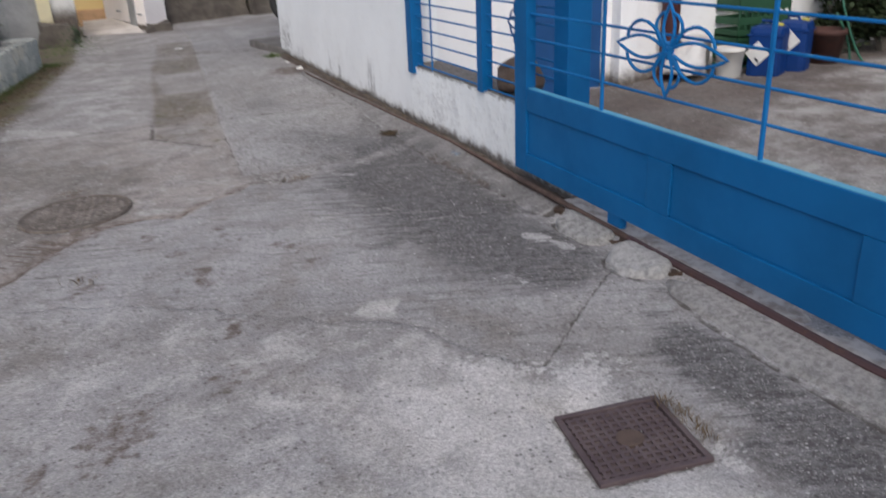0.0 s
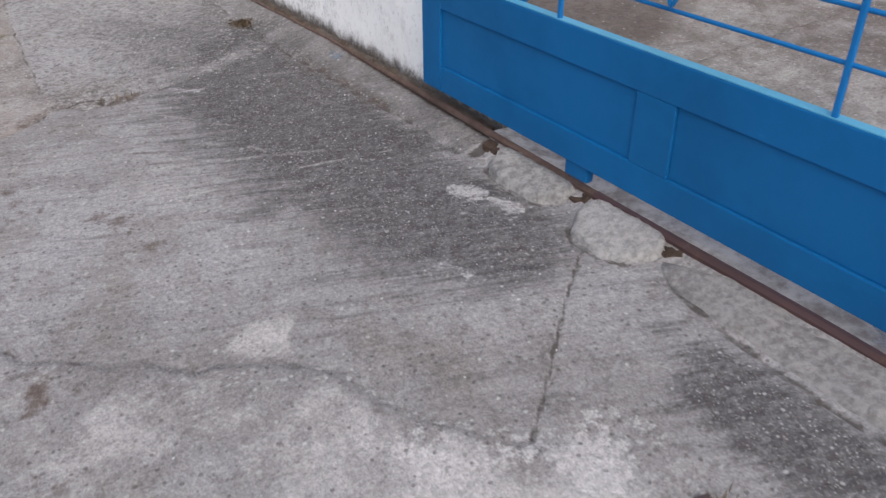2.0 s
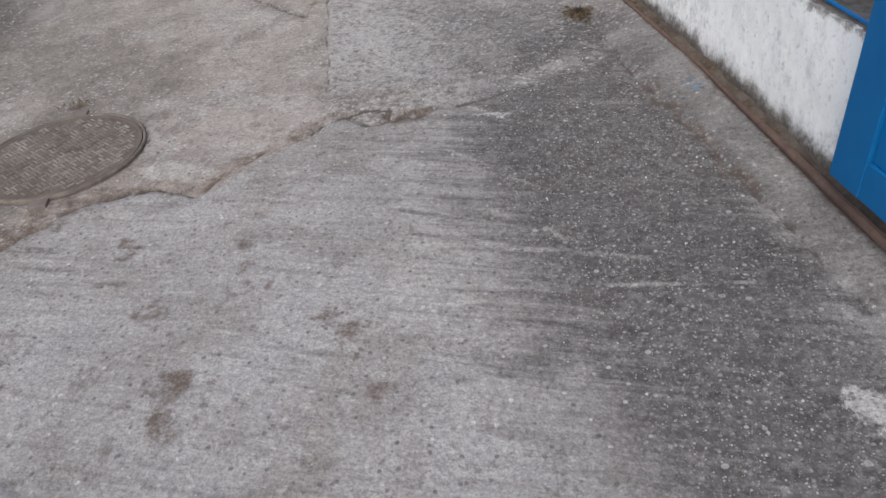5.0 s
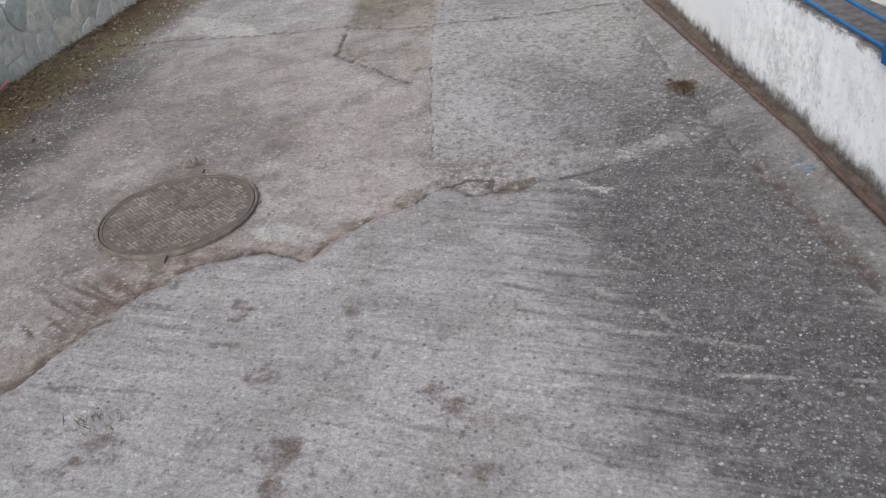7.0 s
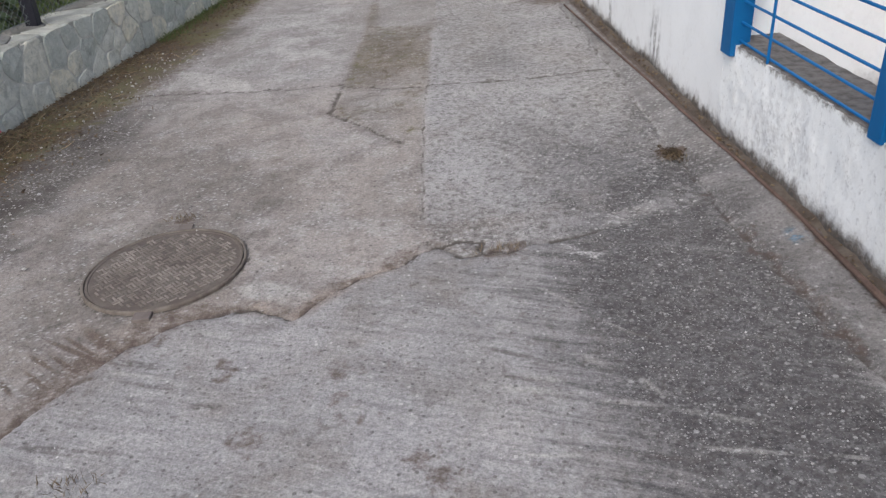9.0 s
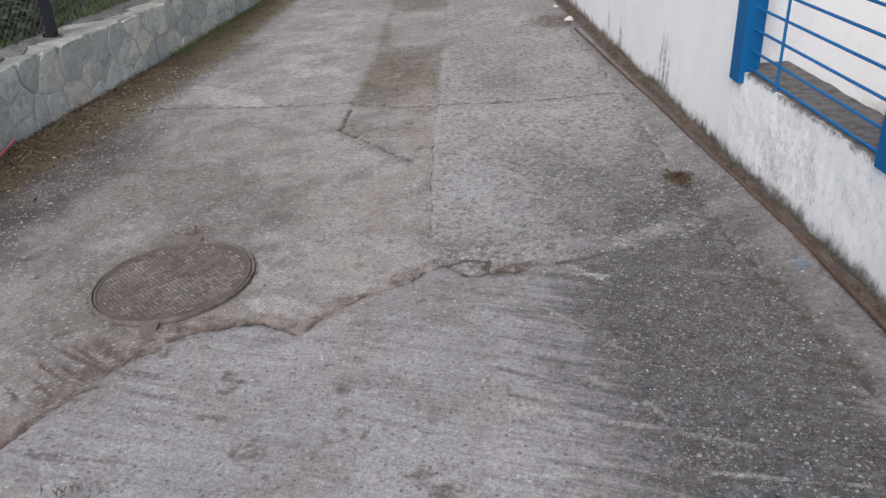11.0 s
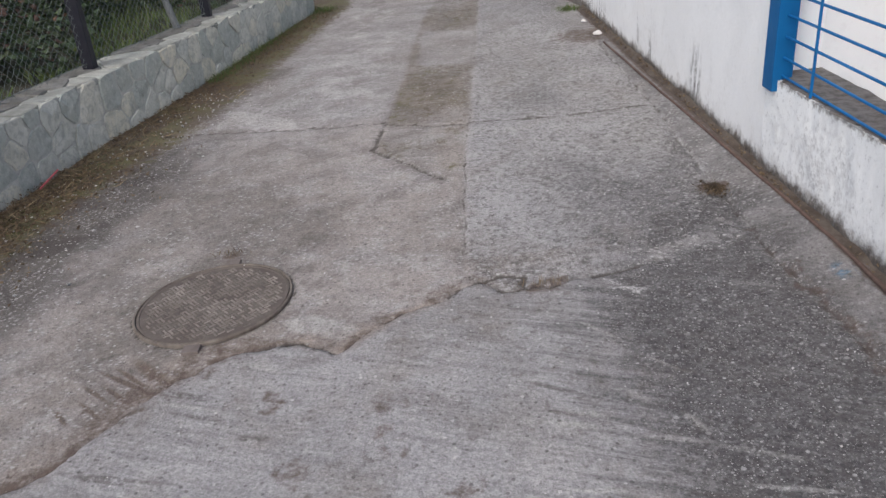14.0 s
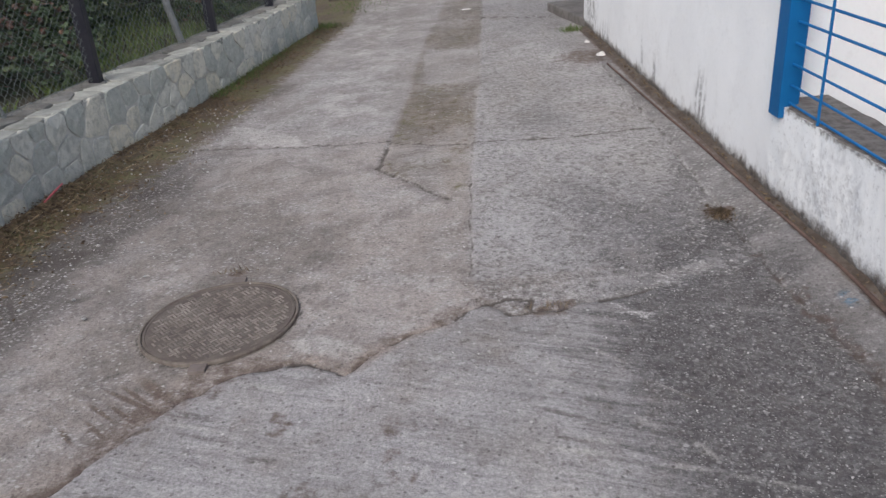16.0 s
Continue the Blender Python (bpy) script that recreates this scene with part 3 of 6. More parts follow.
def from_arrays(name, verts, faces, material, label="", category="", kind=""):
    me = bpy.data.meshes.new(name)
    me.from_pydata([tuple(v) for v in verts], [], [tuple(f) for f in faces])
    me.materials.append(material)
    return tagged(new(name, me), label, category, "", kind)


def value_noise(x, y, scale, seed):
    """Smooth value noise on arrays, 0 to 1."""
    rng = np.random.RandomState(seed)
    table = rng.rand(256, 256)
    u, v = x * scale + 1000.3, y * scale + 1000.7
    i, j = np.floor(u).astype(int), np.floor(v).astype(int)
    fu, fv = u - i, v - j
    fu, fv = fu * fu * (3 - 2 * fu), fv * fv * (3 - 2 * fv)
    a, b = table[i % 256, j % 256], table[(i + 1) % 256, j % 256]
    c, d = table[i % 256, (j + 1) % 256], table[(i + 1) % 256, (j + 1) % 256]
    return (a * (1 - fu) + b * fu) * (1 - fv) + (c * (1 - fu) + d * fu) * fv


def fractal(x, y, scale, seed, octaves=4):
    total, weight = 0, 0
    for k in range(octaves):
        total, weight = total + value_noise(x, y, scale * 2**k, seed + k) * 0.55**k, weight + 0.55**k
    return total / weight


def away(x, y, line):
    """Distance of grid points from a broken line."""
    best = np.full(x.shape, 1e9)
    for (ax, ay), (bx, by) in zip(line, line[1:]):
        dx, dy = bx - ax, by - ay
        s = np.clip(((x - ax) * dx + (y - ay) * dy) / (dx * dx + dy * dy), 0, 1)
        best = np.minimum(best, np.hypot(x - ax - s * dx, y - ay - s * dy))
    return best


def inside(x, y, ring):
    """Signed distance to a polygon, positive inside."""
    odd = np.zeros(x.shape, bool)
    for (ax, ay), (bx, by) in zip(ring, ring[1:] + ring[:1]):
        cross = ((ay > y) != (by > y)) & (x < (bx - ax) * (y - ay) / (by - ay + 1e-9) + ax)
        odd ^= cross
    d = away(x, y, ring + ring[:1])
    return np.where(odd, d, -d)


def fade(v, low, high):
    s = np.clip((v - low) / (high - low), 0, 1)
    return s * s * (3 - 2 * s)


# ---- the street ----
SLAB_EDGE = [(-5.0, 2.9), (-3.4, 3.9), (-2.56, 4.55), (-2.46, 4.74), (-2.33, 4.94), (-2.12, 5.08), (-1.89, 5.11), (-1.75, 5.0), (-1.62, 5.17),
             (-1.37, 5.28), (-1.24, 5.37), (-1.14, 5.29), (-0.95, 5.29), (-0.78, 5.32), (-0.54, 5.40), (-0.29, 5.43), (-0.12, 5.59)]
NEAR_EDGE = [(-5.0, 5.1), (-3.4, 4.45), (-2.6, 4.16), (-2.07, 3.92), (-1.77, 3.67), (-1.6, 3.54), (-1.44, 3.38), (-1.35, 3.32), (-1.2, 3.25), (-1.14, 3.2), (-1.06, 3.1), (-1.035, 2.98), (-1.0, 2.86), (-0.9, 2.73), (-0.84, 2.62), (-0.7, 2.52), (-0.55, 2.3), (-0.5, 1.2), (-0.4, 0.0)]
LONG_JOINT = [(-0.62, 14.0), (-0.69, 13.09), (-0.78, 11.75), (-0.91, 10.33), (-1.01, 9.04), (-1.1, 8.02), (-1.17, 7.28), (-1.22, 6.64), (-1.26, 6.05), (-1.28, 5.5), (-1.25, 5.37)]
CROSS_JOINT = [(-3.19, 7.93), (-2.82, 7.86), (-2.49, 7.76), (-2.19, 7.68), (-1.71, 7.6), (-1.41, 7.43), (-1.15, 7.38), (-0.76, 7.31), (-0.49, 7.27), (-0.12, 7.28)]
SHORT_CRACK = [(-1.69, 7.45), (-1.73, 7.07), (-1.54, 6.78), (-1.42, 6.59), (-1.31, 6.45)]
LOOP_CRACK = [(-1.24, 5.37), (-1.16, 5.44), (-1.06, 5.4), (-1.08, 5.3)]
LIME_A, LIME_B = (-0.575, 3.32), (-0.525, 3.225)
SAW_JOINT = [(-0.15, 3.15), (-0.36, 2.985), (-0.65, 2.735), (-0.8, 2.61)]
FAR_JOINT = [(-0.78, 11.75), (-0.14, 11.33)]
FAINT_JOINT = [(-0.9, 9.9), (-0.76, 9.88), (-0.21, 9.69)]
BAND_EDGE = [(-0.08, 3.92), (-0.1, 4.6), (-0.12, 5.0), (-0.148, 5.47), (-0.125, 6.0), (-0.104, 6.7), (-0.085, 7.0), (-0.072, 7.65), (-0.06, 8.15), (-0.05, 9.3)]
DARK_RING = [(-0.75, 5.3), (-0.2, 5.6), (-0.1, 4.5), (-0.08, 3.9), (-0.14, 3.26), (-0.4, 3.15), (-0.62, 3.33), (-0.74, 3.7), (-0.82, 4.1), (-0.88, 4.6), (-0.85, 5.0)]
DARK_APRON = [(-0.21, 2.7), (-0.12, 2.6), (-0.1, 1.6), (-0.1, 0.4), (-0.6, 0.4), (-0.58, 1.8), (-0.45, 2.21), (-0.5, 2.45)]
PALE_PATCH = [(-2.883, 7.921), (-2.871, 8.437), (-2.296, 7.998), (-2.208, 7.658)]
STRIP = [(-1.15, 13.27), (-1.28, 11.92), (-1.41, 11.01), (-1.5, 9.92), (-1.57, 8.7), (-1.66, 7.72), (-1.73, 7.07), (-1.42, 6.59), (-1.25, 6.45), (-1.17, 7.28), (-1.1, 8.02), (-1.01, 9.04), (-0.91, 10.33), (-0.78, 11.75), (-0.69, 13.09)]
STRIP_PATCH = [(-1.42, 10.39), (-0.93, 10.1), (-1.02, 8.84), (-1.47, 9.05)]
SAND = [(-1.93, 5.2), (-1.7, 5.18), (-1.42, 5.3), (-1.35, 5.26), (-1.54, 5.17), (-1.64, 5.07), (-1.75, 4.99), (-1.91, 5.09)]
LEFT_WALL = [(-4.35, 2.0), (-4.1, 4.5), (-3.82, 6.6), (-3.62, 7.8), (-3.3, 9.1), (-3.02, 10.5), (-2.66, 12.3)]
COVER_SPOT, COVER_TURN = Vector((-0.788, 2.14, 0)), radians(-9.5)
LID_SPOT = Vector((-2.284, 5.478, 0))


def axis_steps(spans):
    out = []
    for a, b, n in spans:
        out += list(np.linspace(a, b, n, endpoint=False))
    return np.array(out + [spans[-1][1]])


def square_of(x, y):
    """Half the side of the square round the cover on which a place lies."""
    cx, cy, c, s = x - COVER_SPOT.x, y - COVER_SPOT.y, math.cos(COVER_TURN), math.sin(COVER_TURN)
    return np.maximum(np.abs(c * cx + s * cy), np.abs(c * cy - s * cx))


def build_ground():
    xs = axis_steps([(-70, -12, 8), (-12, -4.6, 14), (-4.6, -3.0, 60), (-3.0, 0.1, 215), (0.1, 1.2, 40), (1.2, 6, 40), (6, 20, 10), (20, 70, 6)])
    ys = axis_steps([(-45, -3, 8), (-3, 0.6, 20), (0.6, 6.4, 385), (6.4, 9.5, 110), (9.5, 18, 110), (18, 30, 14), (30, 90, 8)])
    x, y = np.meshgrid(xs, ys)
    jag = (fractal(x, y, 9.0, 11) - 0.5) * 0.10
    jag2 = (fractal(x, y, 9.0, 31) - 0.5) * 0.10
    xw, yw = x + jag, y + jag2
    over = yw - np.interp(x, [p[0] for p in SLAB_EDGE], [p[1] for p in SLAB_EDGE]) - 0.25 * jag
    over = np.where(x > -0.12, y - 5.6, over)
    near = np.interp(xw, [p[0] for p in NEAR_EDGE], [p[1] for p in NEAR_EDGE]) - yw
    edge = away(xw, yw, SLAB_EDGE)
    wall_x = np.interp(y, [p[1] for p in LEFT_WALL], [p[0] for p in LEFT_WALL])
    band = np.interp(y, [p[1] for p in BAND_EDGE], [p[0] for p in BAND_EDGE])
    in_band = (y > 3.9) & (y < 9.4)
    big, mid = fractal(x, y, 0.8, 3), fractal(x, y, 4.0, 7)
    # relief
    h = (big - 0.5) * 0.03 + (mid - 0.5) * 0.008 + (fractal(x, y, 26.0, 17, 3) - 0.5) * 0.004
    h -= 0.012 * fade(over, -0.004, 0.012) * fade(over, 1.6, 0.2) * fade(x, -0.5, -1.0)
    h += 0.010 * fade(near, -0.006, 0.012) * fade(near, 1.2, 0.1) * fade(x, -0.6, -0.95)
    lines = [(CROSS_JOINT, 0.016, 0.7), (SHORT_CRACK, 0.014, 0.7), (LOOP_CRACK, 0.010, 0.9), (FAR_JOINT, 0.025, 0.7), (FAINT_JOINT, 0.012, 0.45), (STRIP[5:7], 0.014, 0.5), (BAND_EDGE, 0.010, 0.5)]
    crack_shade = np.zeros(x.shape)
    for line, width, depth in lines:
        c = fade(away(x + 0.5 * jag, y + 0.5 * jag2, line), width * 1.7, width * 0.3) * depth
        crack_shade = np.maximum(crack_shade, c)
    crack_shade = np.maximum(crack_shade, 0.7 * fade(np.abs(np.hypot(x - LID_SPOT.x, y - LID_SPOT.y) - 0.316), 0.014, 0.003))
    for px, py, rx, ry in ((-0.04, 3.115, 0.125, 0.165), (-0.02, 3.575, 0.1, 0.205), (-0.03, 2.12, 0.13, 0.76)):
        rim = np.hypot((x + 0.3 * jag - px) / rx, (y + 0.3 * jag2 - py) / ry)
        crack_shade = np.maximum(crack_shade, np.where(y > 2.76, 0.6, 0.6) * fade(np.abs(rim - 1.08), 0.16, 0.03) * (x < 0.0) * fade(np.abs(y - py), ry + 0.03, ry - 0.05))
    crack_shade = np.maximum(crack_shade, 0.6 * fade(np.abs(square_of(x, y) - 0.172), 0.02, 0.004))
    # hole at the band's end: its inner shade is painted as a dark spot
    crack_shade = np.maximum(crack_shade, 0.9 * fade(np.hypot((x + 0.015) * 0.7, y - 3.87) + 0.5 * jag, 0.06, 0.02))
    joint_x = np.interp(y, [p[1] for p in LONG_JOINT[::-1]], [p[0] for p in LONG_JOINT[::-1]])
    right_of = x + 0.15 * jag - joint_x
    crack_shade = np.maximum(crack_shade, np.where(y < 7.3, 0.6, 0.5) * fade(away(x + 0.3 * jag, y, LONG_JOINT), 0.013, 0.003) * (0.15 + 0.85 * fade(fractal(x, y, 3.0, 91), 0.3, 0.55)))
    h += 0.006 * fade(right_of, -0.006, 0.006) * (y > 5.5) * fade(x, 0.0, -0.3)
    crack_shade = np.maximum(crack_shade, 0.62 * fade(away(x, y, SAW_JOINT), 0.012, 0.003))
    # crack and dirt along the slab edge, with the step's shadow painted in
    crack_shade = np.maximum(crack_shade, fade(np.abs(over - 0.010), 0.026, 0.003) * 0.72 * (x < -0.5) * np.where(x < -1.0, 1.0, 0.25 + 0.75 * fade(fractal(x, y, 6.0, 44), 0.45, 0.6)))
    crack_shade = np.maximum(crack_shade, fade(np.abs(near + 0.006), 0.012, 0.002) * np.where(x < -1.33, 0.55, 0.25) * (x < -0.95) * fade(fractal(x, y, 5.0, 47), 0.42, 0.6))
    h -= 0.012 * crack_shade
    h += np.where(in_band, 0.005 * fade(x - band, 0.0, 0.02) + np.interp(y, [3.9, 5.3, 6, 7, 8], [0.13, 0.22, 0.2, 0.14, 0.1]) * np.clip(x - band, 0, 0.19), 0) - 0.02 * in_band * fade(x, 0.065, 0.085)
    h += 0.03 * fade(x, -0.05, 0.02) * (y < 3.9)
    h += 0.02 * fade(x, 0.3, 1.0) * (y < 6.05)
    for spot, r in ((LID_SPOT, 0.345),):
        near_spot = fade(np.hypot(x - spot.x, y - spot.y), r + 0.12, r)
        h = h * (1 - near_spot) - 0.006 * near_spot
    square = square_of(x, y)
    flat = fade(square, 0.27, 0.18)
    h = h * (1 - flat) - 0.004 * flat - 0.03 * fade(square, 0.163, 0.15)
    # garden side and the lane beyond
    h += 0.25 * fade(wall_x - 0.15 - x, 0.0, 0.3) * (y < 12.4)
    # wear
    left = fade(x, -1.45, -0.38) * fade(y, 5.75, 5.3) * fade(inside(x, y, [(-2, 6), (-0.06, 6), (-0.1, 3.12), (-0.4, 3.02), (-0.85, 3.2), (-1.1, 3.5), (-2, 4.0)]), -0.1, 0.1)
    dark = np.maximum(0.95 * left * fade(inside(x, y, DARK_RING), -0.6, 0.1), 0.97 * fade(inside(x, y, DARK_RING), -0.22, 0.26))
    dark *= np.interp(y, [3.3, 4.3], [0.78, 1.0])
    dark = np.maximum(dark, 0.8 * fade(inside(x, y, DARK_APRON) + (mid - 0.5) * 0.3, -0.09, 0.11))
    dark = np.maximum(dark, 0.8 * in_band * fade(np.abs(x - band + 0.01), 0.09, 0.02) * fade(mid, 0.35, 0.5) * fade(y, 6.2, 5.7))
    in_strip = fade(inside(x + 0.4 * jag, y, STRIP), -0.03, 0.03) * (y > 6.4)
    patch = fade(inside(x + 0.4 * jag, y + 0.4 * jag2, STRIP_PATCH), -0.03, 0.03)
    strip = in_strip * (1 - 0.8 * patch) * (0.55 + 0.45 * fade(fractal(x, y, 1.6, 63), 0.35, 0.6)) * np.interp(y, [6.5, 7.4, 7.7, 12.5], [0.3, 0.45, 1.0, 0.7])
    sand = fade(inside(x + 0.5 * jag, y + 0.5 * jag2, SAND), -0.03, 0.04)
    sand = np.maximum(sand, 0.4 * fade(np.abs(over - 0.1), 0.16, 0.02) * fade(x, -1.85, -2.15) * fade(x, -4.0, -3.2))
    gravelly = fade(right_of, -0.01, 0.03) * (over > 0.02) * (x < band) * fade(y, 14, 12)
    right_slab = gravelly
    gravelly = np.maximum(gravelly, 0.65 * fade(x, -1.5, -1.75) * fade(y, 7.6, 8.0) * fade(fractal(x, y, 2.0, 64), 0.35, 0.6))
    dark = np.maximum(dark, 1.1 * fade(away(x, y, [(-0.62, 5.66), (-0.5, 5.6), (-0.28, 5.74), (-0.16, 5.8), (-0.17, 5.4)]), 0.24, 0.04) * fade(fractal(x, y, 7, 51), 0.36, 0.54))
    dark = np.where((x > 0.3) & (y < 6.1), 0.9 * fade(y - np.interp(x, [0.2, 1.28, 1.88, 2.82, 3.6, 6], [3.6, 4.23, 4.47, 4.97, 5.22, 5.6]), -0.25, 0.3), dark)
    reach = np.interp(y, [5, 6.4, 7, 8, 9, 12], [0.6, 0.62, 0.68, 0.85, 0.75, 0.55])
    dark = np.maximum(dark, 0.75 * fade(x - wall_x, 1.3, 0.6) * fade(y, 8.6, 7.2) * fade(y, 3.5, 5.5) * fade(fractal(x, y, 3.0, 81), 0.3, 0.6))
    shoulder = 0.95 * fade(x - wall_x, 1.25, 0.55) * fade(y, 8.0, 6.9) * fade(y, 3.0, 4.5) + 0.6 * fade(x - wall_x, 0.95, 0.5) * fade(y, 7.8, 8.4) * fade(y, 11.0, 9.0)
    verge = np.maximum(fade((x - wall_x) / reach, 1.15, 0.6), 0.6 * in_strip)
    moss = fade((x - wall_x) / reach, 1.0, 0.35) * (y > 2) * 0.95
    moss = np.maximum(moss, 0.32 * in_strip * (1 - patch) * fade(fractal(x, y, 2.2, 61), 0.42, 0.58))
    moss = np.maximum(moss, 0.6 * fade(edge, 0.16, 0.0) * (over > 0) * fade(mid, 0.35, 0.6) * (x < -0.9))
    moss = np.maximum(moss, 0.95 * fade(np.hypot(x + 0.14, y - 5.96) + jag, 0.1, 0.02))
    moss = np.maximum(moss, 0.6 * fade(np.hypot((x + 1.02) / 1.8, y - 5.29), 0.09, 0.02))
    moss = np.maximum(moss, 0.4 * in_band * fade(np.abs(x - band + 0.0) + jag, 0.06, 0.01) * fade(mid, 0.5, 0.6) * fade(y, 6.1, 5.8))
    moss = np.maximum(moss, 0.8 * fade(np.abs(x - 0.075), 0.05, 0.015) * (y > 3.9) * (y < 10.4))
    moss = np.maximum(moss, 0.6 * fade(np.hypot(x + 0.05, y - 9.3), 0.5, 0.1) * (x < 0.15))
    moss = np.maximum(moss, 0.4 * fade(away(x, y, [(-2.2, 5.1), (-2.5, 4.8)]), 0.2, 0.03))
    moss = np.maximum(moss, 0.8 * fade(np.hypot(x + 2.3, (y - 5.9) * 1.3) + jag, 0.07, 0.01))
    drag = np.sin((0.62 * x + 0.78 * y) * 95 + 3 * (mid - 0.5)) * fade(away(x, y, [(-2.45, 5.02), (-2.75, 4.8)]), 0.3, 0.1) * (over > 0) * fade(fractal(x, y, 4.0, 95), 0.35, 0.6)
    h += 0.004 * drag
    for sx, sy, sr in ((-1.73, 4.12, 0.06), (-1.83, 4.42, 0.04), (-1.43, 4.68, 0.035), (-1.31, 4.17, 0.05), (-1.26, 3.97, 0.03), (-1.58, 4.54, 0.04), (-2.14, 2.91, 0.08), (-1.68, 3.5, 0.05), (-2.22, 4.21, 0.05), (-1.74, 4.08, 0.05), (-1.8, 3.11, 0.06), (-1.57, 4.68, 0.045)):
        moss = np.maximum(moss, 0.5 * fade(np.hypot(x - sx, (y - sy) * 0.8) + (fractal(x, y, 20, 71) - 0.5) * 0.16, sr * 2.0, 0.0))
    for sx, sy, sr in ((-1.826, 4.40, 0.05), (-1.46, 4.44, 0.04), (-1.93, 4.77, 0.035), (-2.06, 4.83, 0.03), (-1.344, 4.25, 0.04), (-1.69, 3.47, 0.05), (-1.81, 3.06, 0.045), (-2.1, 3.01, 0.06), (-2.19, 2.92, 0.1), (-2.4, 2.83, 0.04), (-2.26, 4.22, 0.05), (-1.76, 4.04, 0.06)):
        moss = np.maximum(moss, 0.5 * fade(np.hypot(x - sx, (y - sy) * 0.8) + (fractal(x, y, 20, 72) - 0.5) * 0.16, sr * 2.0, 0.0))
    light = 0.72 * fade(inside(x, y, PALE_PATCH) + 0.5 * jag, -0.02, 0.05)
    smooth = np.maximum(0.85 * in_band * fade(x - band - 0.2 * jag, 0.0, 0.015) * fade(x, 0.09, 0.05), 0)
    blue = 0.6 * np.maximum(fade(np.hypot(x + 0.0, (y - 5.1) * 0.5), 0.035, 0.01), fade(np.hypot(x - 0.05, (y - 5.08) * 0.4), 0.02, 0.005))
    light = np.maximum(light, 0.7 * fade(away(x, y, [(-1.9, 5.25), (-1.75, 5.15)]), 0.12, 0.03))
    light = np.maximum(light, 0.72 * fade(near + 1.5 * jag, -0.16, 0.34) * fade(x, -0.5, -0.8) * (y < 5) * (0.7 + 0.3 * fade(big, 0.35, 0.6)) * np.interp(x, [-2.3, -1.9, -1.25], [0.5, 0.62, 1.0]) * np.interp(y, [2.2, 3.0], [1.3, 1.0]))
    light = np.maximum(light, 1.0 * fade(inside(x + jag, y + jag2, [(-1.27, 3.34), (-1.18, 3.39), (-1.05, 3.39), (-1.1, 3.24)]), -0.04, 0.03))
    light = np.maximum(light, 0.45 * fade(np.hypot(x + 0.8, y - 3.91) + jag, 0.1, 0.02))
    light = np.maximum(light, 0.4 * fade(away(x, y, [(-0.9, 5.4), (-0.6, 5.42), (-0.4, 5.5)]) + jag, 0.1, 0.01))
    light = np.maximum(light, 0.42 * (over > 0.1) * fade(np.abs(x + 1.95), 0.55, 0.15) * (y > 8.0))
    dark = np.maximum(dark, 0.66 * right_slab * fade(x, -1.35, -0.45) * (0.4 + 0.6 * fade(fractal(x, y, 1.3, 66), 0.35, 0.6)) * fade(y, 9.5, 7.5))
    pale = 0.8 * fade(inside(x + jag, y + jag2, [(-2.6, 9.9), (-1.62, 9.9), (-1.72, 7.75), (-2.2, 7.75), (-2.5, 8.2)]), -0.12, 0.16)
    gravelly = np.maximum(gravelly, 0.9 * fade(dark, 0.35, 0.8) * (x < 0.05))
    lime = 0.9 * fade(np.hypot(x + 0.73, (y - 2.47) * 0.8) + 0.8 * jag, 0.14, 0.02)
    lime = np.maximum(lime, 0.55 * fade(away(x, y, [(-1.0, 2.74), (-0.84, 2.6), (-0.6, 2.5)]) + 1.4 * jag, 0.17, 0.0))
    lime = np.maximum(lime, 0.5 * fade(away(xw, yw, [(-1.13, 3.2), (-1.05, 3.1), (-1.025, 2.98), (-0.99, 2.86), (-0.88, 2.7)]), 0.03, 0.004))
    lime = np.maximum(lime, 0.8 * np.maximum(fade(away(x, y, [(-0.262, 3.673), (-0.223, 3.605)]) + jag, 0.06, 0.01), fade(away(x, y, [(-0.207, 3.522), (-0.197, 3.439)]) + jag, 0.06, 0.01)))
    lime = np.maximum(lime, 0.5 * fade(away(x, y, [(-0.66, 4.34), (-0.55, 4.28)]), 0.014, 0.002))
    lime = np.maximum(lime, 0.5 * fade(away(x, y, [LIME_A, LIME_B]), 0.05, 0.01))
    lime = np.maximum(lime, 0.6 * fade(away(x, y, [(-0.64, 4.19), (-0.35, 4.10)]), 0.010, 0.002))
    lime = np.maximum(lime, 0.6 * fade(away(x, y, [(-0.77, 5.28), (-0.71, 5.2), (-0.64, 5.2)]) + 1.2 * jag, 0.06, -0.02))
    lime = np.maximum(lime, 0.62 * fade(np.abs(square - 0.2), 0.09, 0.01) * fade(mid, 0.4, 0.6))
    lime = np.maximum(lime, 0.3 * fade(away(x, y, [(-0.2, 2.42), (-0.35, 2.1), (-0.42, 1.6)]), 0.05, 0.01) * fade(mid, 0.35, 0.6))
    old = fade(over, -0.01, 0.03) * np.where(y > 5.6, fade(right_of, 0.02, -0.02), fade(x, -0.6, -1.25)) * np.interp(y, [7.0, 8.4], [1.0, 0.35])
    broom = fade(-over, -0.02, 0.1) * fade(-near, -0.1, 0.15) * 0.9
    broom = np.maximum(broom, 0.08 * fade(x, -1.2, -0.9) * (over > 0))
    yard = fade(x, 0.12, 0.3) * (y < 6.1)
    z = SLOPE * np.clip(x, -6, 6) + h * fade(np.abs(x), 30, 8)
    me = bpy.data.meshes.new("street_ground")
    ny, nx = x.shape
    co = np.stack([x, y, z], -1).reshape(-1, 3)
    i = np.arange((ny - 1) * (nx - 1))
    a = (i // (nx - 1)) * nx + i % (nx - 1)
    quads = np.stack([a, a + 1, a + nx + 1, a + nx], -1)
    me.vertices.add(len(co))
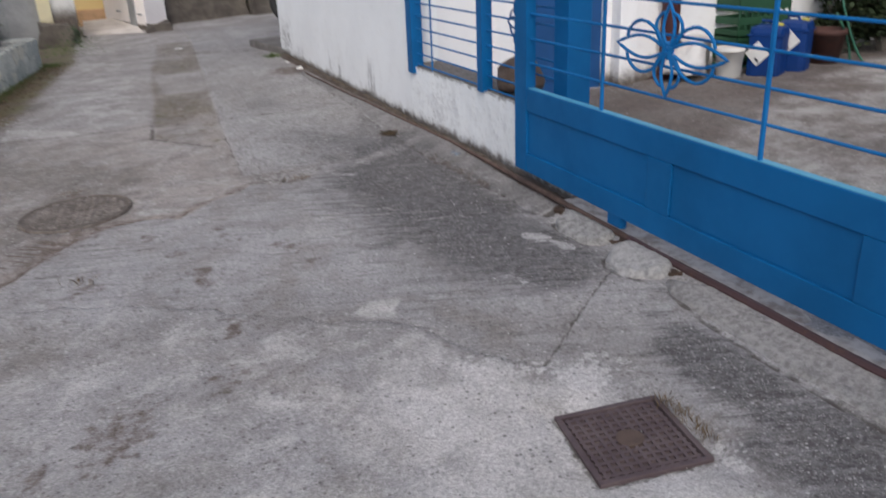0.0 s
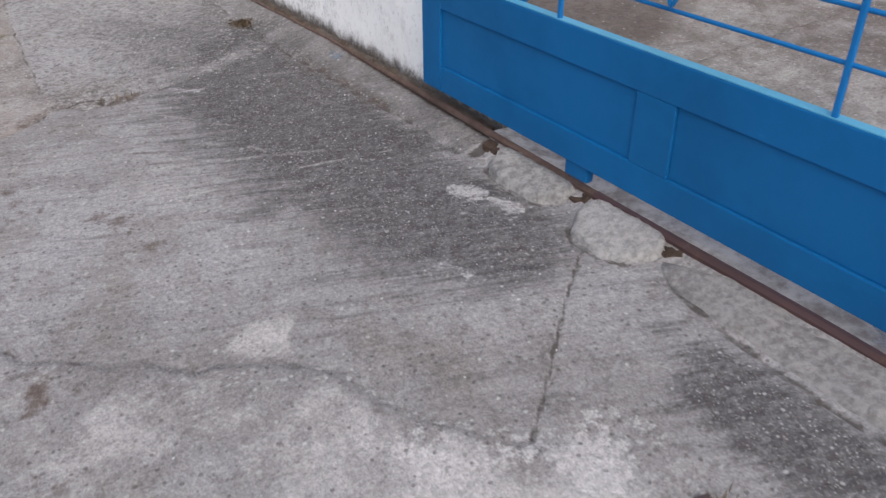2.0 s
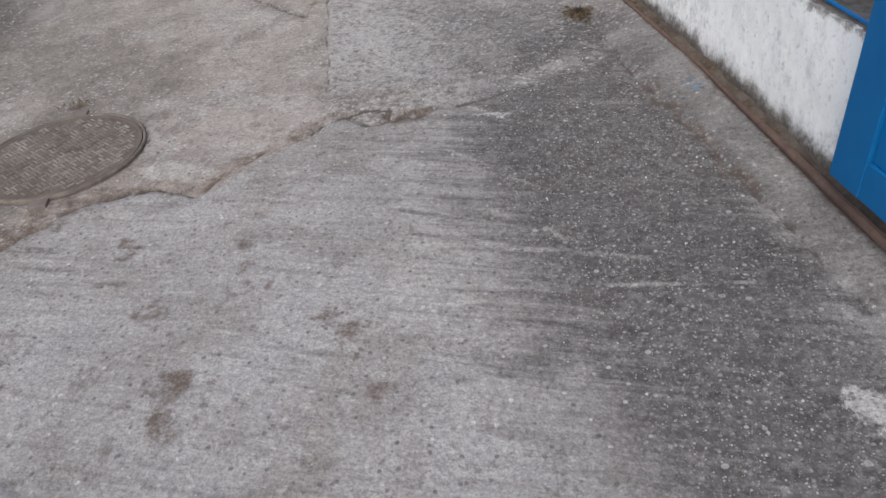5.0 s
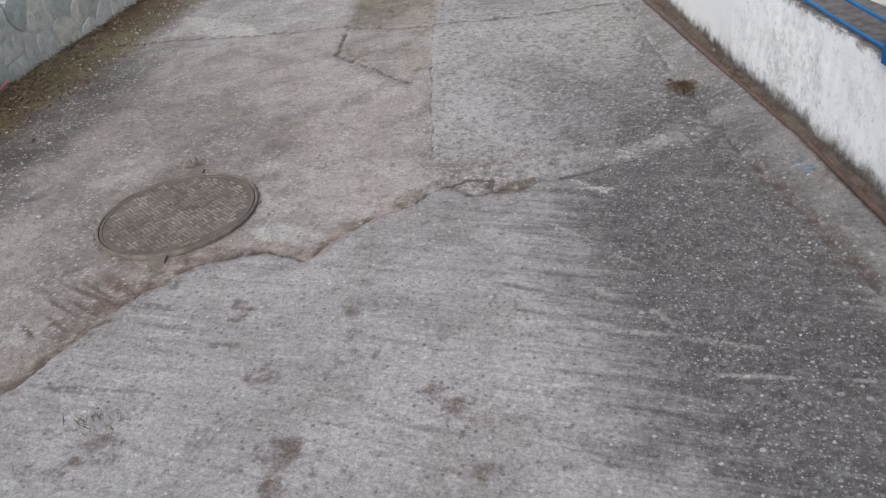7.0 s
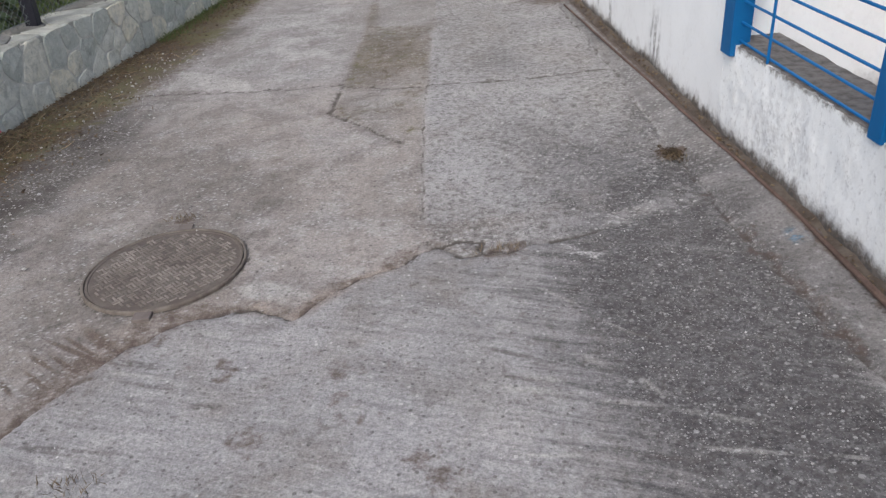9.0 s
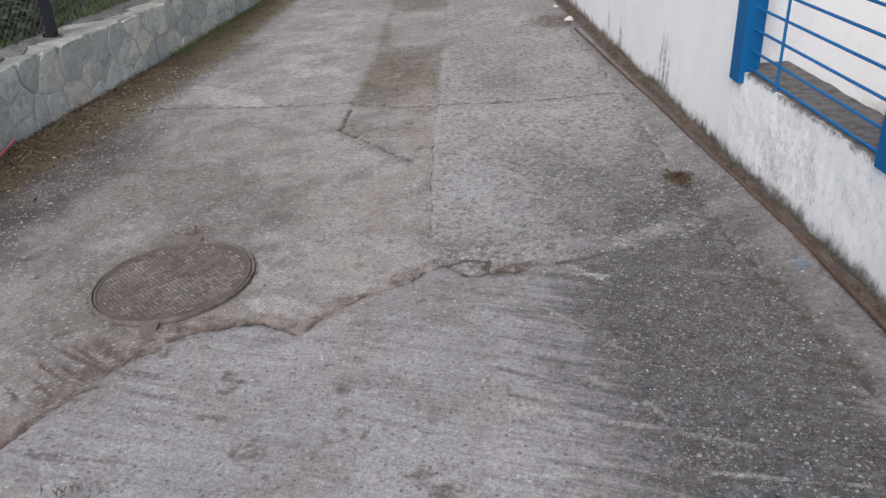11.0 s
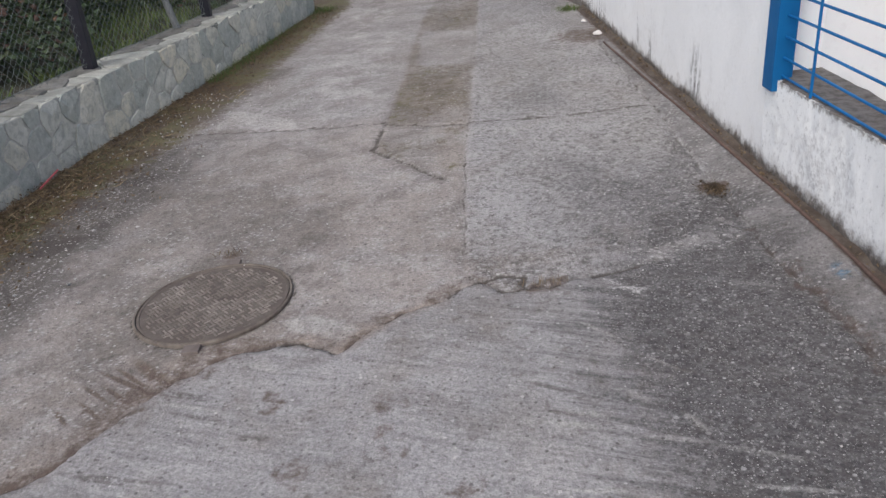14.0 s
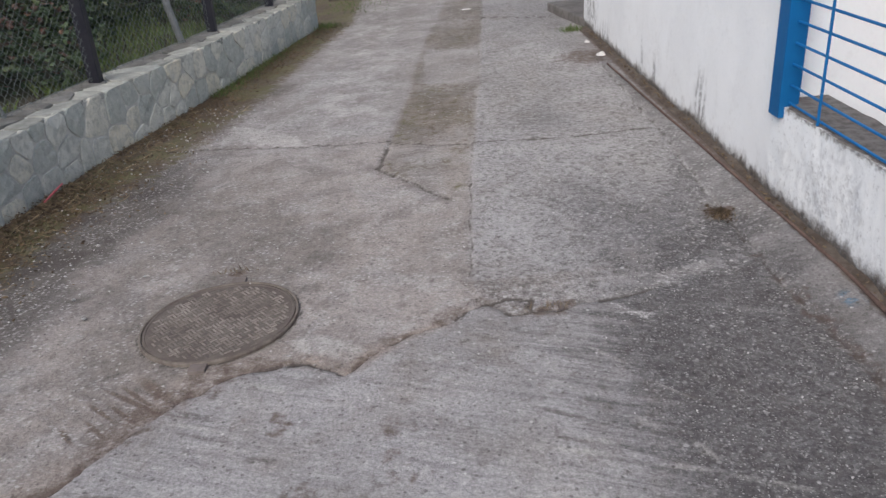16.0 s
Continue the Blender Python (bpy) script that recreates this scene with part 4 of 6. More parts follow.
    me.vertices.foreach_set("co", co.ravel())
    me.loops.add(quads.size)
    me.loops.foreach_set("vertex_index", quads.ravel().astype(np.int32))
    me.polygons.add(len(quads))
    me.polygons.foreach_set("loop_start", np.arange(0, quads.size, 4, dtype=np.int32))
    me.polygons.foreach_set("loop_total", np.full(len(quads), 4, np.int32))
    me.polygons.foreach_set("use_smooth", np.ones(len(quads), bool))
    me.update(calc_edges=True)
    for name, chans in (("wear_one", (dark, moss, light, crack_shade)), ("wear_two", (old, broom, yard, lime)), ("wear_three", (smooth, blue, shoulder, verge)), ("wear_four", (gravelly, strip, sand, pale))):
        at = me.attributes.new(name, "FLOAT_COLOR", "POINT")
        at.data.foreach_set("color", np.stack(chans, -1).astype(np.float32).ravel())
    me.materials.append(M_GROUND)
    return tagged(new("ground", me), "worn grey concrete street slabs with cracks, dark aggregate and moss", "street", "", "structure")


build_ground()


# ---- the white house and its low wall ----
WALL_X = 0.11
house = holder("white_house", (2.4, 8.3, 0.1), "white plastered house with a stained foot beside the street", "house")


def house_part(name, bm, mat, label=""):
    ob = part(name, bm, mat, house, label)
    ob.matrix_parent_inverse = Matrix.Translation((-2.4, -8.3, -0.1))
    return ob


def wavy_wall(lo, hi, face, amp, nx, nz, seed, rough=0.0):
    """A plaster wall as a solid with a gently uneven street face (its -x side)."""
    bm = bmesh.new()
    ylo, yhi, zlo, zhi = lo[1], hi[1], lo[2], hi[2]
    grid = []
    for j in range(nz + 1):
        row = []
        for i in range(nx + 1):
            yy, zz = ylo + (yhi - ylo) * i / nx, zlo + (zhi - zlo) * j / nz
            d = amp * (noise.noise((yy * 1.6, zz * 1.6, seed)) + 0.5 * noise.noise((yy * 6, zz * 6, seed)) + rough * noise.noise((yy * 17, zz * 17, seed)))
            row.append(bm.verts.new((face + d, yy, zz)))
        grid.append(row)
    for j in range(nz):
        for i in range(nx):
            f = bm.faces.new((grid[j][i], grid[j + 1][i], grid[j + 1][i + 1], grid[j][i + 1]))
            f.smooth = True
    back = [bm.verts.new((hi[0], yy, zz)) for yy, zz in ((ylo, zlo), (yhi, zlo), (yhi, zhi), (ylo, zhi))]
    bm.faces.new(back)
    bm.faces.new([grid[0][i] for i in range(nx + 1)] + [back[1], back[0]])
    bm.faces.new([grid[nz][i] for i in range(nx, -1, -1)] + [back[3], back[2]])
    bm.faces.new([grid[j][0] for j in range(nz, -1, -1)] + [back[0], back[3]])
    bm.faces.new([grid[j][nx] for j in range(nz + 1)] + [back[2], back[1]])
    bmesh.ops.recalc_face_normals(bm, faces=bm.faces)
    return crisp(bm)


house_part("street_wall", wavy_wall((0, 6.117, -0.25), (0.33, 10.55, 3.1), WALL_X, 0.012, 90, 60, 2.0), M_WHITE)
house_part("far_wall", block((0.33, 10.3, -0.2), (5.2, 10.55, 3.1), 0.01), M_WHITE)
house_part("back_wall", block((5.2, 6.08, -0.2), (5.45, 10.55, 3.1), 0.01), M_WHITE)
for lo, hi in (((0.33, 6.12, -0.2), (1.09, 6.34, 3.1)), ((1.81, 6.12, -0.2), (5.2, 6.34, 3.1)), ((1.09, 6.12, 2.12), (1.81, 6.34, 3.1))):
    house_part("yard_wall", block(lo, hi, 0.004), M_YARDWALL)
house_part("pier", block((1.86, 5.99, 0.0), (2.02, 6.118, 3.1), 0.008), M_YARDWALL, "white plastered pier beside the door")
house_part("roof", block((-0.15, 5.8, 3.104), (5.7, 10.85, 3.26), 0.02), M_TILE)
door = house_part("door", block((1.092, 6.18, 0.07), (1.808, 6.22, 2.118), 0.004), M_BLUE_DARK, "dark blue painted metal door")
for z0, z1 in ((0.2, 0.95), (1.05, 1.95)):
    o = part("door_panel", block((1.19, 6.166, z0), (1.71, 6.178, z1), 0.005), M_BLUE_DARK, door)
o = part("door_handle", tube(bmesh.new(), [(1.7, 6.178, 1.02), (1.7, 6.13, 1.02), (1.6, 6.13, 1.02)], 0.009), M_GALV, door)

low_wall = tagged(part("wall_low", wavy_wall((0, 3.9, -0.2), (0.34, 6.1155, 0.449), WALL_X, 0.012, 150, 44, 2.0, 0.3), M_LOW), "low whitewashed wall with flaking paint and dark streaks", "wall", "", "structure")


def build_sill():
    bm = bmesh.new()
    n = 260
    rows = []
    for i in range(n + 1):
        yy = 3.9 + (6.113 - 3.9) * i / n
        e = 0.014 * noise.noise((yy * 7, 0.3, 1)) + 0.014 * noise.noise((yy * 24, 0.3, 1)) + 0.008 * noise.noise((yy * 60, 0.3, 1))
        d = 0.006 * noise.noise((yy * 9, 3, 1))
        pts = ((0.117 + e, 0.4495), (0.12 + e, 0.453), (0.16, 0.457 + d), (0.34, 0.46 - d), (0.35, 0.4495))
        rows.append([bm.verts.new((px, yy, pz)) for px, pz in pts])
    for a, b in zip(rows, rows[1:]):
        for k in range(4):
            bm.faces.new((a[k], b[k], b[k + 1], a[k + 1]))
        bm.faces.new((a[4], b[4], b[0], a[0]))
    bm.faces.new(rows[0])
    bm.faces.new(rows[-1][::-1])
    bmesh.ops.recalc_face_normals(bm, faces=bm.faces)
    return part("wall_sill", bm, M_SILL)


tagged(build_sill(), "grimy dark cement coping on the low wall", "coping", "", "structure")


# ---- iron railing on the low wall ----
def petal_lines(long, wide, tall, narrow):
    """Lines (u, v) of the flower ornament: four pointed petals, each with a rounder loop round it."""
    lines = []
    for turn, l, w in ((0, long, wide), (1, tall, narrow), (2, long, wide), (3, tall, narrow)):
        def place(a, b):
            return [(a, b), (-b, a), (-a, -b), (b, -a)][turn]
        lens = []
        for s in (1, -1):
            side = [(l * (0.03 + 0.97 * k / 12), s * w * math.sin(math.pi * (k / 12) ** 0.9)) for k in range(13)]
            lens += side if s == 1 else side[::-1][1:-1]
        lines.append([place(*p) for p in lens])
        for s in (1, -1):
            loop = [(0.03, 0.0), (0.1, 0.75), (0.2, 1.5), (0.3, 1.98), (0.41, 2.27), (0.52, 2.34), (0.62, 2.16), (0.7, 1.8), (0.76, 1.35), (0.79, 0.8)]
            lines.append([place(l * q, s * w * v) for q, v in loop])
    lines.append([(0.03 * math.cos(k * math.pi / 2), 0.03 * math.sin(k * math.pi / 2)) for k in range(5)])
    return lines


railing = holder("railing", (0.12, 5.0, 0.456), "blue painted iron railing standing on the low wall", "railing")


def under(parent, place):
    """Make parts built in world places sit under a holder at that place."""
    def make(name, bm, mat, label="", smooth=False):
        ob = part(name, bm, mat, parent, label, smooth)
        ob.matrix_parent_inverse = Matrix.Translation(-Vector(place))
        return ob
    return make


rail_part = under(railing, (0.12, 5.0, 0.456))
rail_part("post", block((0.083, 6.01, 0.40), (0.168, 6.114, 1.62), 0.005), M_BLUE)
rail_part("post", block((0.09, 4.88, 0.44), (0.16, 4.955, 1.62), 0.005), M_BLUE)
rail_part("end_post", block((0.09, 3.93, 0.445), (0.225, 4.06, 1.66), 0.006), M_BLUE)
for k in range(13):
    z = 0.455 + 0.0875 * k + (0.012 if k == 0 else 0)
    for a, b in ((4.06, 4.88), (4.955, 6.01)):
        rail_part("bar", rod((0.125, a, z), (0.125, b, z), 0.0055), M_BLUE_LIGHT)
rail_part("upright", rod((0.115, 5.72, 0.452), (0.115, 5.72, 1.55), 0.006), M_BLUE_LIGHT)
rail_part("upright", rod((0.115, 5.5, 1.0), (0.115, 5.5, 1.55), 0.006), M_BLUE_LIGHT)
rail_part("upright", rod((0.115, 4.46, 0.62), (0.115, 4.46, 0.72), 0.006), M_BLUE_LIGHT)
bm = bmesh.new()
for line in petal_lines(0.125, 0.028, 0.16, 0.022):
    tube(bm, [(0.11, 4.46 - u, 0.88 + v) for u, v in line], 0.006, 5)
rail_part("flower", bm, M_BLUE_DARK, "dark blue wrought flower ornament")

# ---- sliding gate ----
gate = holder("sliding_gate", (0.0, 2.4, 0.14), "bright blue metal sliding gate with bars and wrought flower", "gate")
gate_part = under(gate, (0.0, 2.4, 0.14))
G0, G1 = 0.15, 4.285
gate_part("stile", block((-0.012, G1 - 0.125, 0.145), (0.045, G1, 1.62), 0.004), M_BLUE)
gate_part("stile", block((-0.012, G0, 0.145), (0.045, G0 + 0.125, 1.62), 0.004), M_BLUE)
gate_part("bottom_rail", block((-0.010, G0 + 0.125, 0.145), (0.043, G1 - 0.125, 0.248), 0.004), M_BLUE)
gate_part("middle_rail", block((-0.010, G0 + 0.125, 0.472), (0.034, G1 - 0.125, 0.588), 0.003), M_BLUE)
# thin strip added on the rail; its colour imitates sky light on the top
gate_part("cap_strip", block((-0.004, G0 + 0.13, 0.5885), (0.032, G1 - 0.13, 0.591)), M_SKYLIT_BLUE, "sun-faded paler blue top edge")
gate_part("top_rail", block((-0.010, G0 + 0.125, 1.56), (0.043, G1 - 0.125, 1.62), 0.004), M_BLUE)
stops = [G1 - 0.125, 3.14, 2.99, 2.1, 1.95, 1.15, 1.0, G0 + 0.125]
for a, b in ((2.99, 3.14), (1.95, 2.1), (1.0, 1.15)):
    gate_part("mullion", block((-0.0095, a, 0.2485), (0.042, b, 0.4715), 0.003), M_BLUE)
for b, a in zip(stops[::2], stops[1::2]):
    gate_part("sheet_panel", block((0.0, a + 0.001, 0.2485), (0.034, b - 0.001, 0.4715), 0.003), M_BLUE)
for k in range(1, 8):
    z = 0.592 + 0.122 * k
    gate_part("bar", rod((0.015, G0 + 0.12, z), (0.015, G1 - 0.12, z), 0.006), M_BLUE_LIGHT)
for y in (3.51, 2.555, 1.62, 0.69):
    gate_part("upright", block((0.002, y - 0.007, 0.585), (0.016, y + 0.007, 1.565), 0.003), M_BLUE_LIGHT)
for y in (3.067, 1.16):
    bm = bmesh.new()
    for line in petal_lines(0.328, 0.043, 0.176, 0.033):
        tube(bm, [(-0.002, y - u, 0.902 + v) for u, v in line], 0.0068, 6)
    gate_part("flower", bm, M_BLUE_LIGHT, "bright blue wrought flower ornament")
for y in (3.37, 0.8):
    b = gate_part("wheel_bracket", block((0.0, y - 0.055, 0.085), (0.036, y + 0.055, 0.16), 0.012), M_BLUE)
    w = part("wheel", tube(bmesh.new(), [(0.008, y, 0.082), (0.03, y, 0.082)], 0.036, 14), M_RUST, b, "rusty grooved gate wheel")
    w.matrix_parent_inverse = Matrix.Translation(-Vector((0.0, 2.4, 0.14)))

# ---- floor rail, footing and cement pads ----
rail = holder("floor_rail", (0.02, 4.0, 0.03), "steel floor rail, maroon and rusty, set in concrete", "rail")
rp = under(rail, (0.02, 4.0, 0.03))


def rail_profile(y0, y1, r, z):
    n = int((y1 - y0) / 0.1)
    pts = []
    for k in range(n + 1):
        y = y0 + (y1 - y0) * k / n
        out = float(np.interp(y, [2.6, 3.4, 5.27, 5.7, 6.3, 6.9, 8.1, 8.9], [0.034, 0.04, 0.06, 0.05, 0.04, 0.033, 0.002, -0.015]))
        up = z + float(np.interp(y, [3.4, 5.27, 5.7, 6.3, 6.9, 8.1, 8.9], [0.0, 0.009, 0.007, -0.003, -0.012, -0.018, -0.02]))
        pts.append((out + 0.004 * noise.noise((0, y * 3, 0)), y, up + 0.004 * noise.noise((3, y * 2.1, 0))))
    return tube(bmesh.new(), pts, [r + (0.008 * max(0.0, min(1.0, 5.2 - p[1])) if r < 0.012 else 0.0) for p in pts], 8)


rp("painted_length", rail_profile(0.2, 3.3, 0.019, 0.04), M_RAIL, "maroon painted length of rail")
rp("rusty_length", rail_profile(3.28, 8.9, 0.007, 0.042), M_RUST, "bare rusty length of rail")


def strip(name, x0, x1, y0, y1, z, mat, label, seed, amp=0.012, tilt=0.0):
    """A rough cast strip of concrete with an uneven top."""
    bm = bmesh.new()
    n, m = int((y1 - y0) / 0.04), 8
    rows = []
    for i in range(n + 1):
        yy = y0 + (y1 - y0) * i / n
        row = []
        for j in range(m + 1):
            xx = x0 + (x1 - x0) * j / m + (0.02 * noise.noise((yy * 4, j, seed)) if j == 0 else 0)
            zz = z + tilt * j / m + amp * noise.noise((xx * 9, yy * 5, seed)) + 0.4 * amp * noise.noise((xx * 30, yy * 22, seed))
            row.append(bm.verts.new((xx, yy, zz - (0.015 if j in (0, m) else 0))))
        rows.append(row)
    for a, b in zip(rows, rows[1:]):
        for j in range(m):
            bm.faces.new((a[j], a[j + 1], b[j + 1], b[j])).smooth = True
    low = [bm.verts.new(p) for p in ((x0, y0, -0.2), (x1, y0, -0.2), (x1, y1, -0.2), (x0, y1, -0.2))]
    bm.faces.new(low[::-1])
    bm.faces.new([low[0], low[1]] + rows[0][::-1])
    bm.faces.new([low[2], low[3]] + rows[-1])
    bm.faces.new([low[3], low[0]] + [r[0] for r in rows])
    bm.faces.new([low[1], low[2]] + [r[-1] for r in rows[::-1]])
    bmesh.ops.recalc_face_normals(bm, faces=bm.faces)
    return tagged(part(name, crisp(bm), mat), label, "footing", "", "structure")


strip("footing_wall", 0.055, 0.14, 3.95, 10.4, 0.014, M_FOOTING, "dirty earth-filled strip between rail and wall", 1.0, 0.02, 0.045)
strip("footing_gate", 0.045, 0.2, 0.2, 3.9, 0.046, M_THRESHOLD, "pale worn concrete threshold behind the rail", 2.0)


def cement_pad(name, cx, cy, sx, sy, top, seed, mat, label):
    bm = bmesh.new()
    bmesh.ops.create_icosphere(bm, subdivisions=4, radius=1.0)
    for v in bm.verts:
        p = v.co
        flat = max(-0.3, min(p.z, 0.45)) / 0.45
        wob = 1 + 0.14 * noise.noise((p.x * 1.8 + seed, p.y * 1.8, seed)) + 0.07 * noise.noise((p.x * 6 + seed, p.y * 6, 1)) + 0.04 * noise.noise((p.x * 15, p.y * 15, seed))
        v.co = Vector((cx + p.x * sx * wob, cy + p.y * sy * wob, lie(cx) - 0.012 + flat * top * 0.7 + 0.3 * top * (1 - p.x * p.x) + 0.009 * noise.noise((p.x * 7 + seed, p.y * 9, seed)) + 0.005 * noise.noise((p.x * 19 + seed, p.y * 24, seed)) + 0.02 * p.x))
        if v.co.x > 0.02:
            v.co.x = 0.02 + 0.1 * (v.co.x - 0.02)
    return tagged(part(name, bm, mat, None, "", True), label, "cement pad", "pads along the rail")


cement_pad("cement_pad", -0.04, 3.115, 0.125, 0.165, 0.06, 1.0, M_PAD, "rounded pale cement pad packed against the rail")
cement_pad("cement_pad", -0.02, 3.575, 0.10, 0.205, 0.055, 4.2, M_PADMID, "rounded greyish cement pad packed against the rail")
cement_pad("cement_pad", -0.03, 2.12, 0.13, 0.76, 0.045, 7.7, M_PADGREY, "long grey speckled cement pad along the rail")

for cx, cy, size, seed in ((0.012, 2.925, 0.03, 2.0), (0.0, 2.945, 0.02, 5.0), (0.018, 3.325, 0.034, 3.0), (0.0, 3.35, 0.022, 8.0), (0.012, 3.84, 0.035, 6.0), (0.005, 3.8, 0.022, 11.0)):
    clod = tagged(part("earth_clod", lump((0, 0, 0.004), (size, size * 1.2, size * 0.8), seed, 0.5, 2), M_CLOD), "rusty brown clod of earth beside the rail", "clod", "clods along the rail")
    clod.matrix_basis = Matrix.Translation((cx, cy, lie(cx) + 0.008))

# ---- round manhole lid ----
lid = holder("manhole", (LID_SPOT.x, LID_SPOT.y, lie(LID_SPOT.x)), "round cast-iron manhole lid with a basket-weave tread", "manhole")
lid.matrix_basis = Matrix.Translation((LID_SPOT.x, LID_SPOT.y, lie(LID_SPOT.x) + 0.002)) @ pose(0, 0, 0, 0, -math.degrees(math.atan(SLOPE)), -1)
part("frame_ring", lathe([(0.314, -0.04), (0.314, 0.001), (0.311, 0.005), (0.304, 0.005), (0.302, 0.001), (0.302, -0.02)], 72), M_RIM, lid, "worn pale rusty rim")
part("lid_plate", lathe([(0.0, 0.0), (0.287, 0.0), (0.289, 0.003), (0.298, 0.003), (0.299, -0.03), (0.0, -0.03)], 72), M_SILT, lid, "dirt-filled lid plate")
bm = bmesh.new()
wear = random.Random(19)
for i in range(-11, 12):
    for j in range(-11, 12):
        u, v = i * 0.030, j * 0.030
        if math.hypot(u, v) < 0.3:
            for k in (-0.0078, 0.0078):
                a, b, du, dv = (0.0138, 0.0036, 0, k) if (i + j) % 2 else (0.0036, 0.0138, k, 0)
                if math.hypot(abs(u + du) + a, abs(v + dv) + b) < 0.283:
                    box(bm, (u + du - a, v + dv - b, -0.002), (u + du + a, v + dv + b, 0.0012 + 0.0022 * wear.random()))
bmesh.ops.rotate(bm, cent=(0, 0, 0), matrix=Matrix.Rotation(math.radians(40), 3, "Z"), verts=bm.verts)
part("tread", bm, M_TREAD, lid, "worn raised basket-weave tread bars")
for s in (1, -1):
    part("lug", block((-0.032, 0.312 if s > 0 else -0.362, -0.03), (0.032, 0.362 if s > 0 else -0.312, 0.0035), 0.003), M_IRON, lid)

# ---- square cover ----
cover = holder("drain_cover", (COVER_SPOT.x, COVER_SPOT.y, 0), "square maroon-painted iron cover with a waffle grid and round boss", "drain cover")
cover.matrix_basis = Matrix.Translation((COVER_SPOT.x, COVER_SPOT.y, lie(COVER_SPOT.x) - 0.004)) @ pose(0, 0, 0, 0, -math.degrees(math.atan(SLOPE)), math.degrees(COVER_TURN))
for lo, hi in (((-0.17, -0.17, -0.04), (0.17, -0.152, 0.012)), ((-0.17, 0.152, -0.04), (0.17, 0.17, 0.012)), ((-0.17, -0.1515, -0.04), (-0.152, 0.1515, 0.012)), ((0.152, -0.1515, -0.04), (0.17, 0.1515, 0.012))):
    part("frame_side", block(lo, hi, 0.003), M_COVER, cover)
part("plate", block((-0.149, -0.149, -0.03), (0.149, 0.149, -0.001)), M_PIT, cover)
bm = bmesh.new()
for k in range(11):
    c = -0.137 + 0.274 * k / 10
    box(bm, (c - 0.0052, -0.148, -0.003), (c + 0.0052, 0.148, 0.0075), 0.0)
    box(bm, (-0.148, c - 0.0052, -0.003), (0.148, c + 0.0052, 0.0072), 0.0)
part("waffle_ribs", bm, M_COVER, cover)
part("boss", lathe([(0.0, 0.011), (0.036, 0.011), (0.041, 0.008), (0.041, -0.003)], 30), M_BOSS, cover, "round worn brown boss")

# ---- left stone wall ----
def along(s):
    """Place and direction along the foot of the stone wall, s metres from its near end."""
    for (ax, ay), (bx, by) in zip(LEFT_WALL, LEFT_WALL[1:]):
        l = math.hypot(bx - ax, by - ay)
        if s <= l or (bx, by) == LEFT_WALL[-1]:
            return Vector((ax + (bx - ax) * s / l, ay + (by - ay) * s / l, 0)), Vector((bx - ax, by - ay, 0)) / l
        s -= l


LEFT_LEN = sum(math.hypot(b[0] - a[0], b[1] - a[1]) for a, b in zip(LEFT_WALL, LEFT_WALL[1:]))


def wall_height(s):
    return 0.52 - 0.10 * s / LEFT_LEN


def wall_point(s, h, depth):
    p, d = along(max(0, min(LEFT_LEN - 1e-4, s)))
    out = Vector((d.y, -d.x, 0))
    q = p + out * depth
    return Vector((q.x, q.y, lie(p.x) - 0.03 + h))


def wall_core():
    bm = bmesh.new()
    n = 60
    rows = []
    for i in range(n + 1):
        s = LEFT_LEN * i / n
        h = wall_height(s)
        rows.append([bm.verts.new(wall_point(s, a, d)) for a, d in ((-0.2, -0.005), (h - 0.02, -0.008), (h - 0.02, -0.36), (-0.2, -0.37))])
    for a, b in zip(rows, rows[1:]):
        for k in range(4):
            bm.faces.new((a[k], b[k], b[(k + 1) % 4], a[(k + 1) % 4]))
    bm.faces.new(rows[0])
    bm.faces.new(rows[-1])
    bmesh.ops.recalc_face_normals(bm, faces=bm.faces)
    return part("wall_stone", bm, M_MORTAR)


stone_wall = tagged(wall_core(), "low garden wall of grey-green irregular stones in pale mortar", "wall", "", "structure")


def clip(poly, px, py, nx, ny):
    """Cut a polygon by the half plane towards -n of the point."""
    out = []
    for (ax, ay), (bx, by) in zip(poly, poly[1:] + poly[:1]):
        da, db = (ax - px) * nx + (ay - py) * ny, (bx - px) * nx + (by - py) * ny
        if da <= 0:
            out.append((ax, ay))
        if da * db < 0:
            s = da / (da - db)
            out.append((ax + (bx - ax) * s, ay + (by - ay) * s))
    return out


def cells_of(points, width, height_at, gap, reach):
    """Irregular stone outlines: the cells round scattered points, shrunk by the joint."""
    for i, (px, py) in enumerate(points):
        top = height_at(px)
        poly = [(max(0, px - reach), 0), (min(width, px + reach), 0), (min(width, px + reach), top), (max(0, px - reach), top)]
        for j, (qx, qy) in enumerate(points):
            if i != j and abs(qx - px) < 2 * reach:
                mx, my, dx, dy = (px + qx) / 2, (py + qy) / 2, qx - px, qy - py
                l = math.hypot(dx, dy)
                poly = clip(poly, mx - dx / l * gap, my - dy / l * gap, dx / l, dy / l)
                if len(poly) < 3:
                    break
        if len(poly) >= 3:
            yield px, py, poly


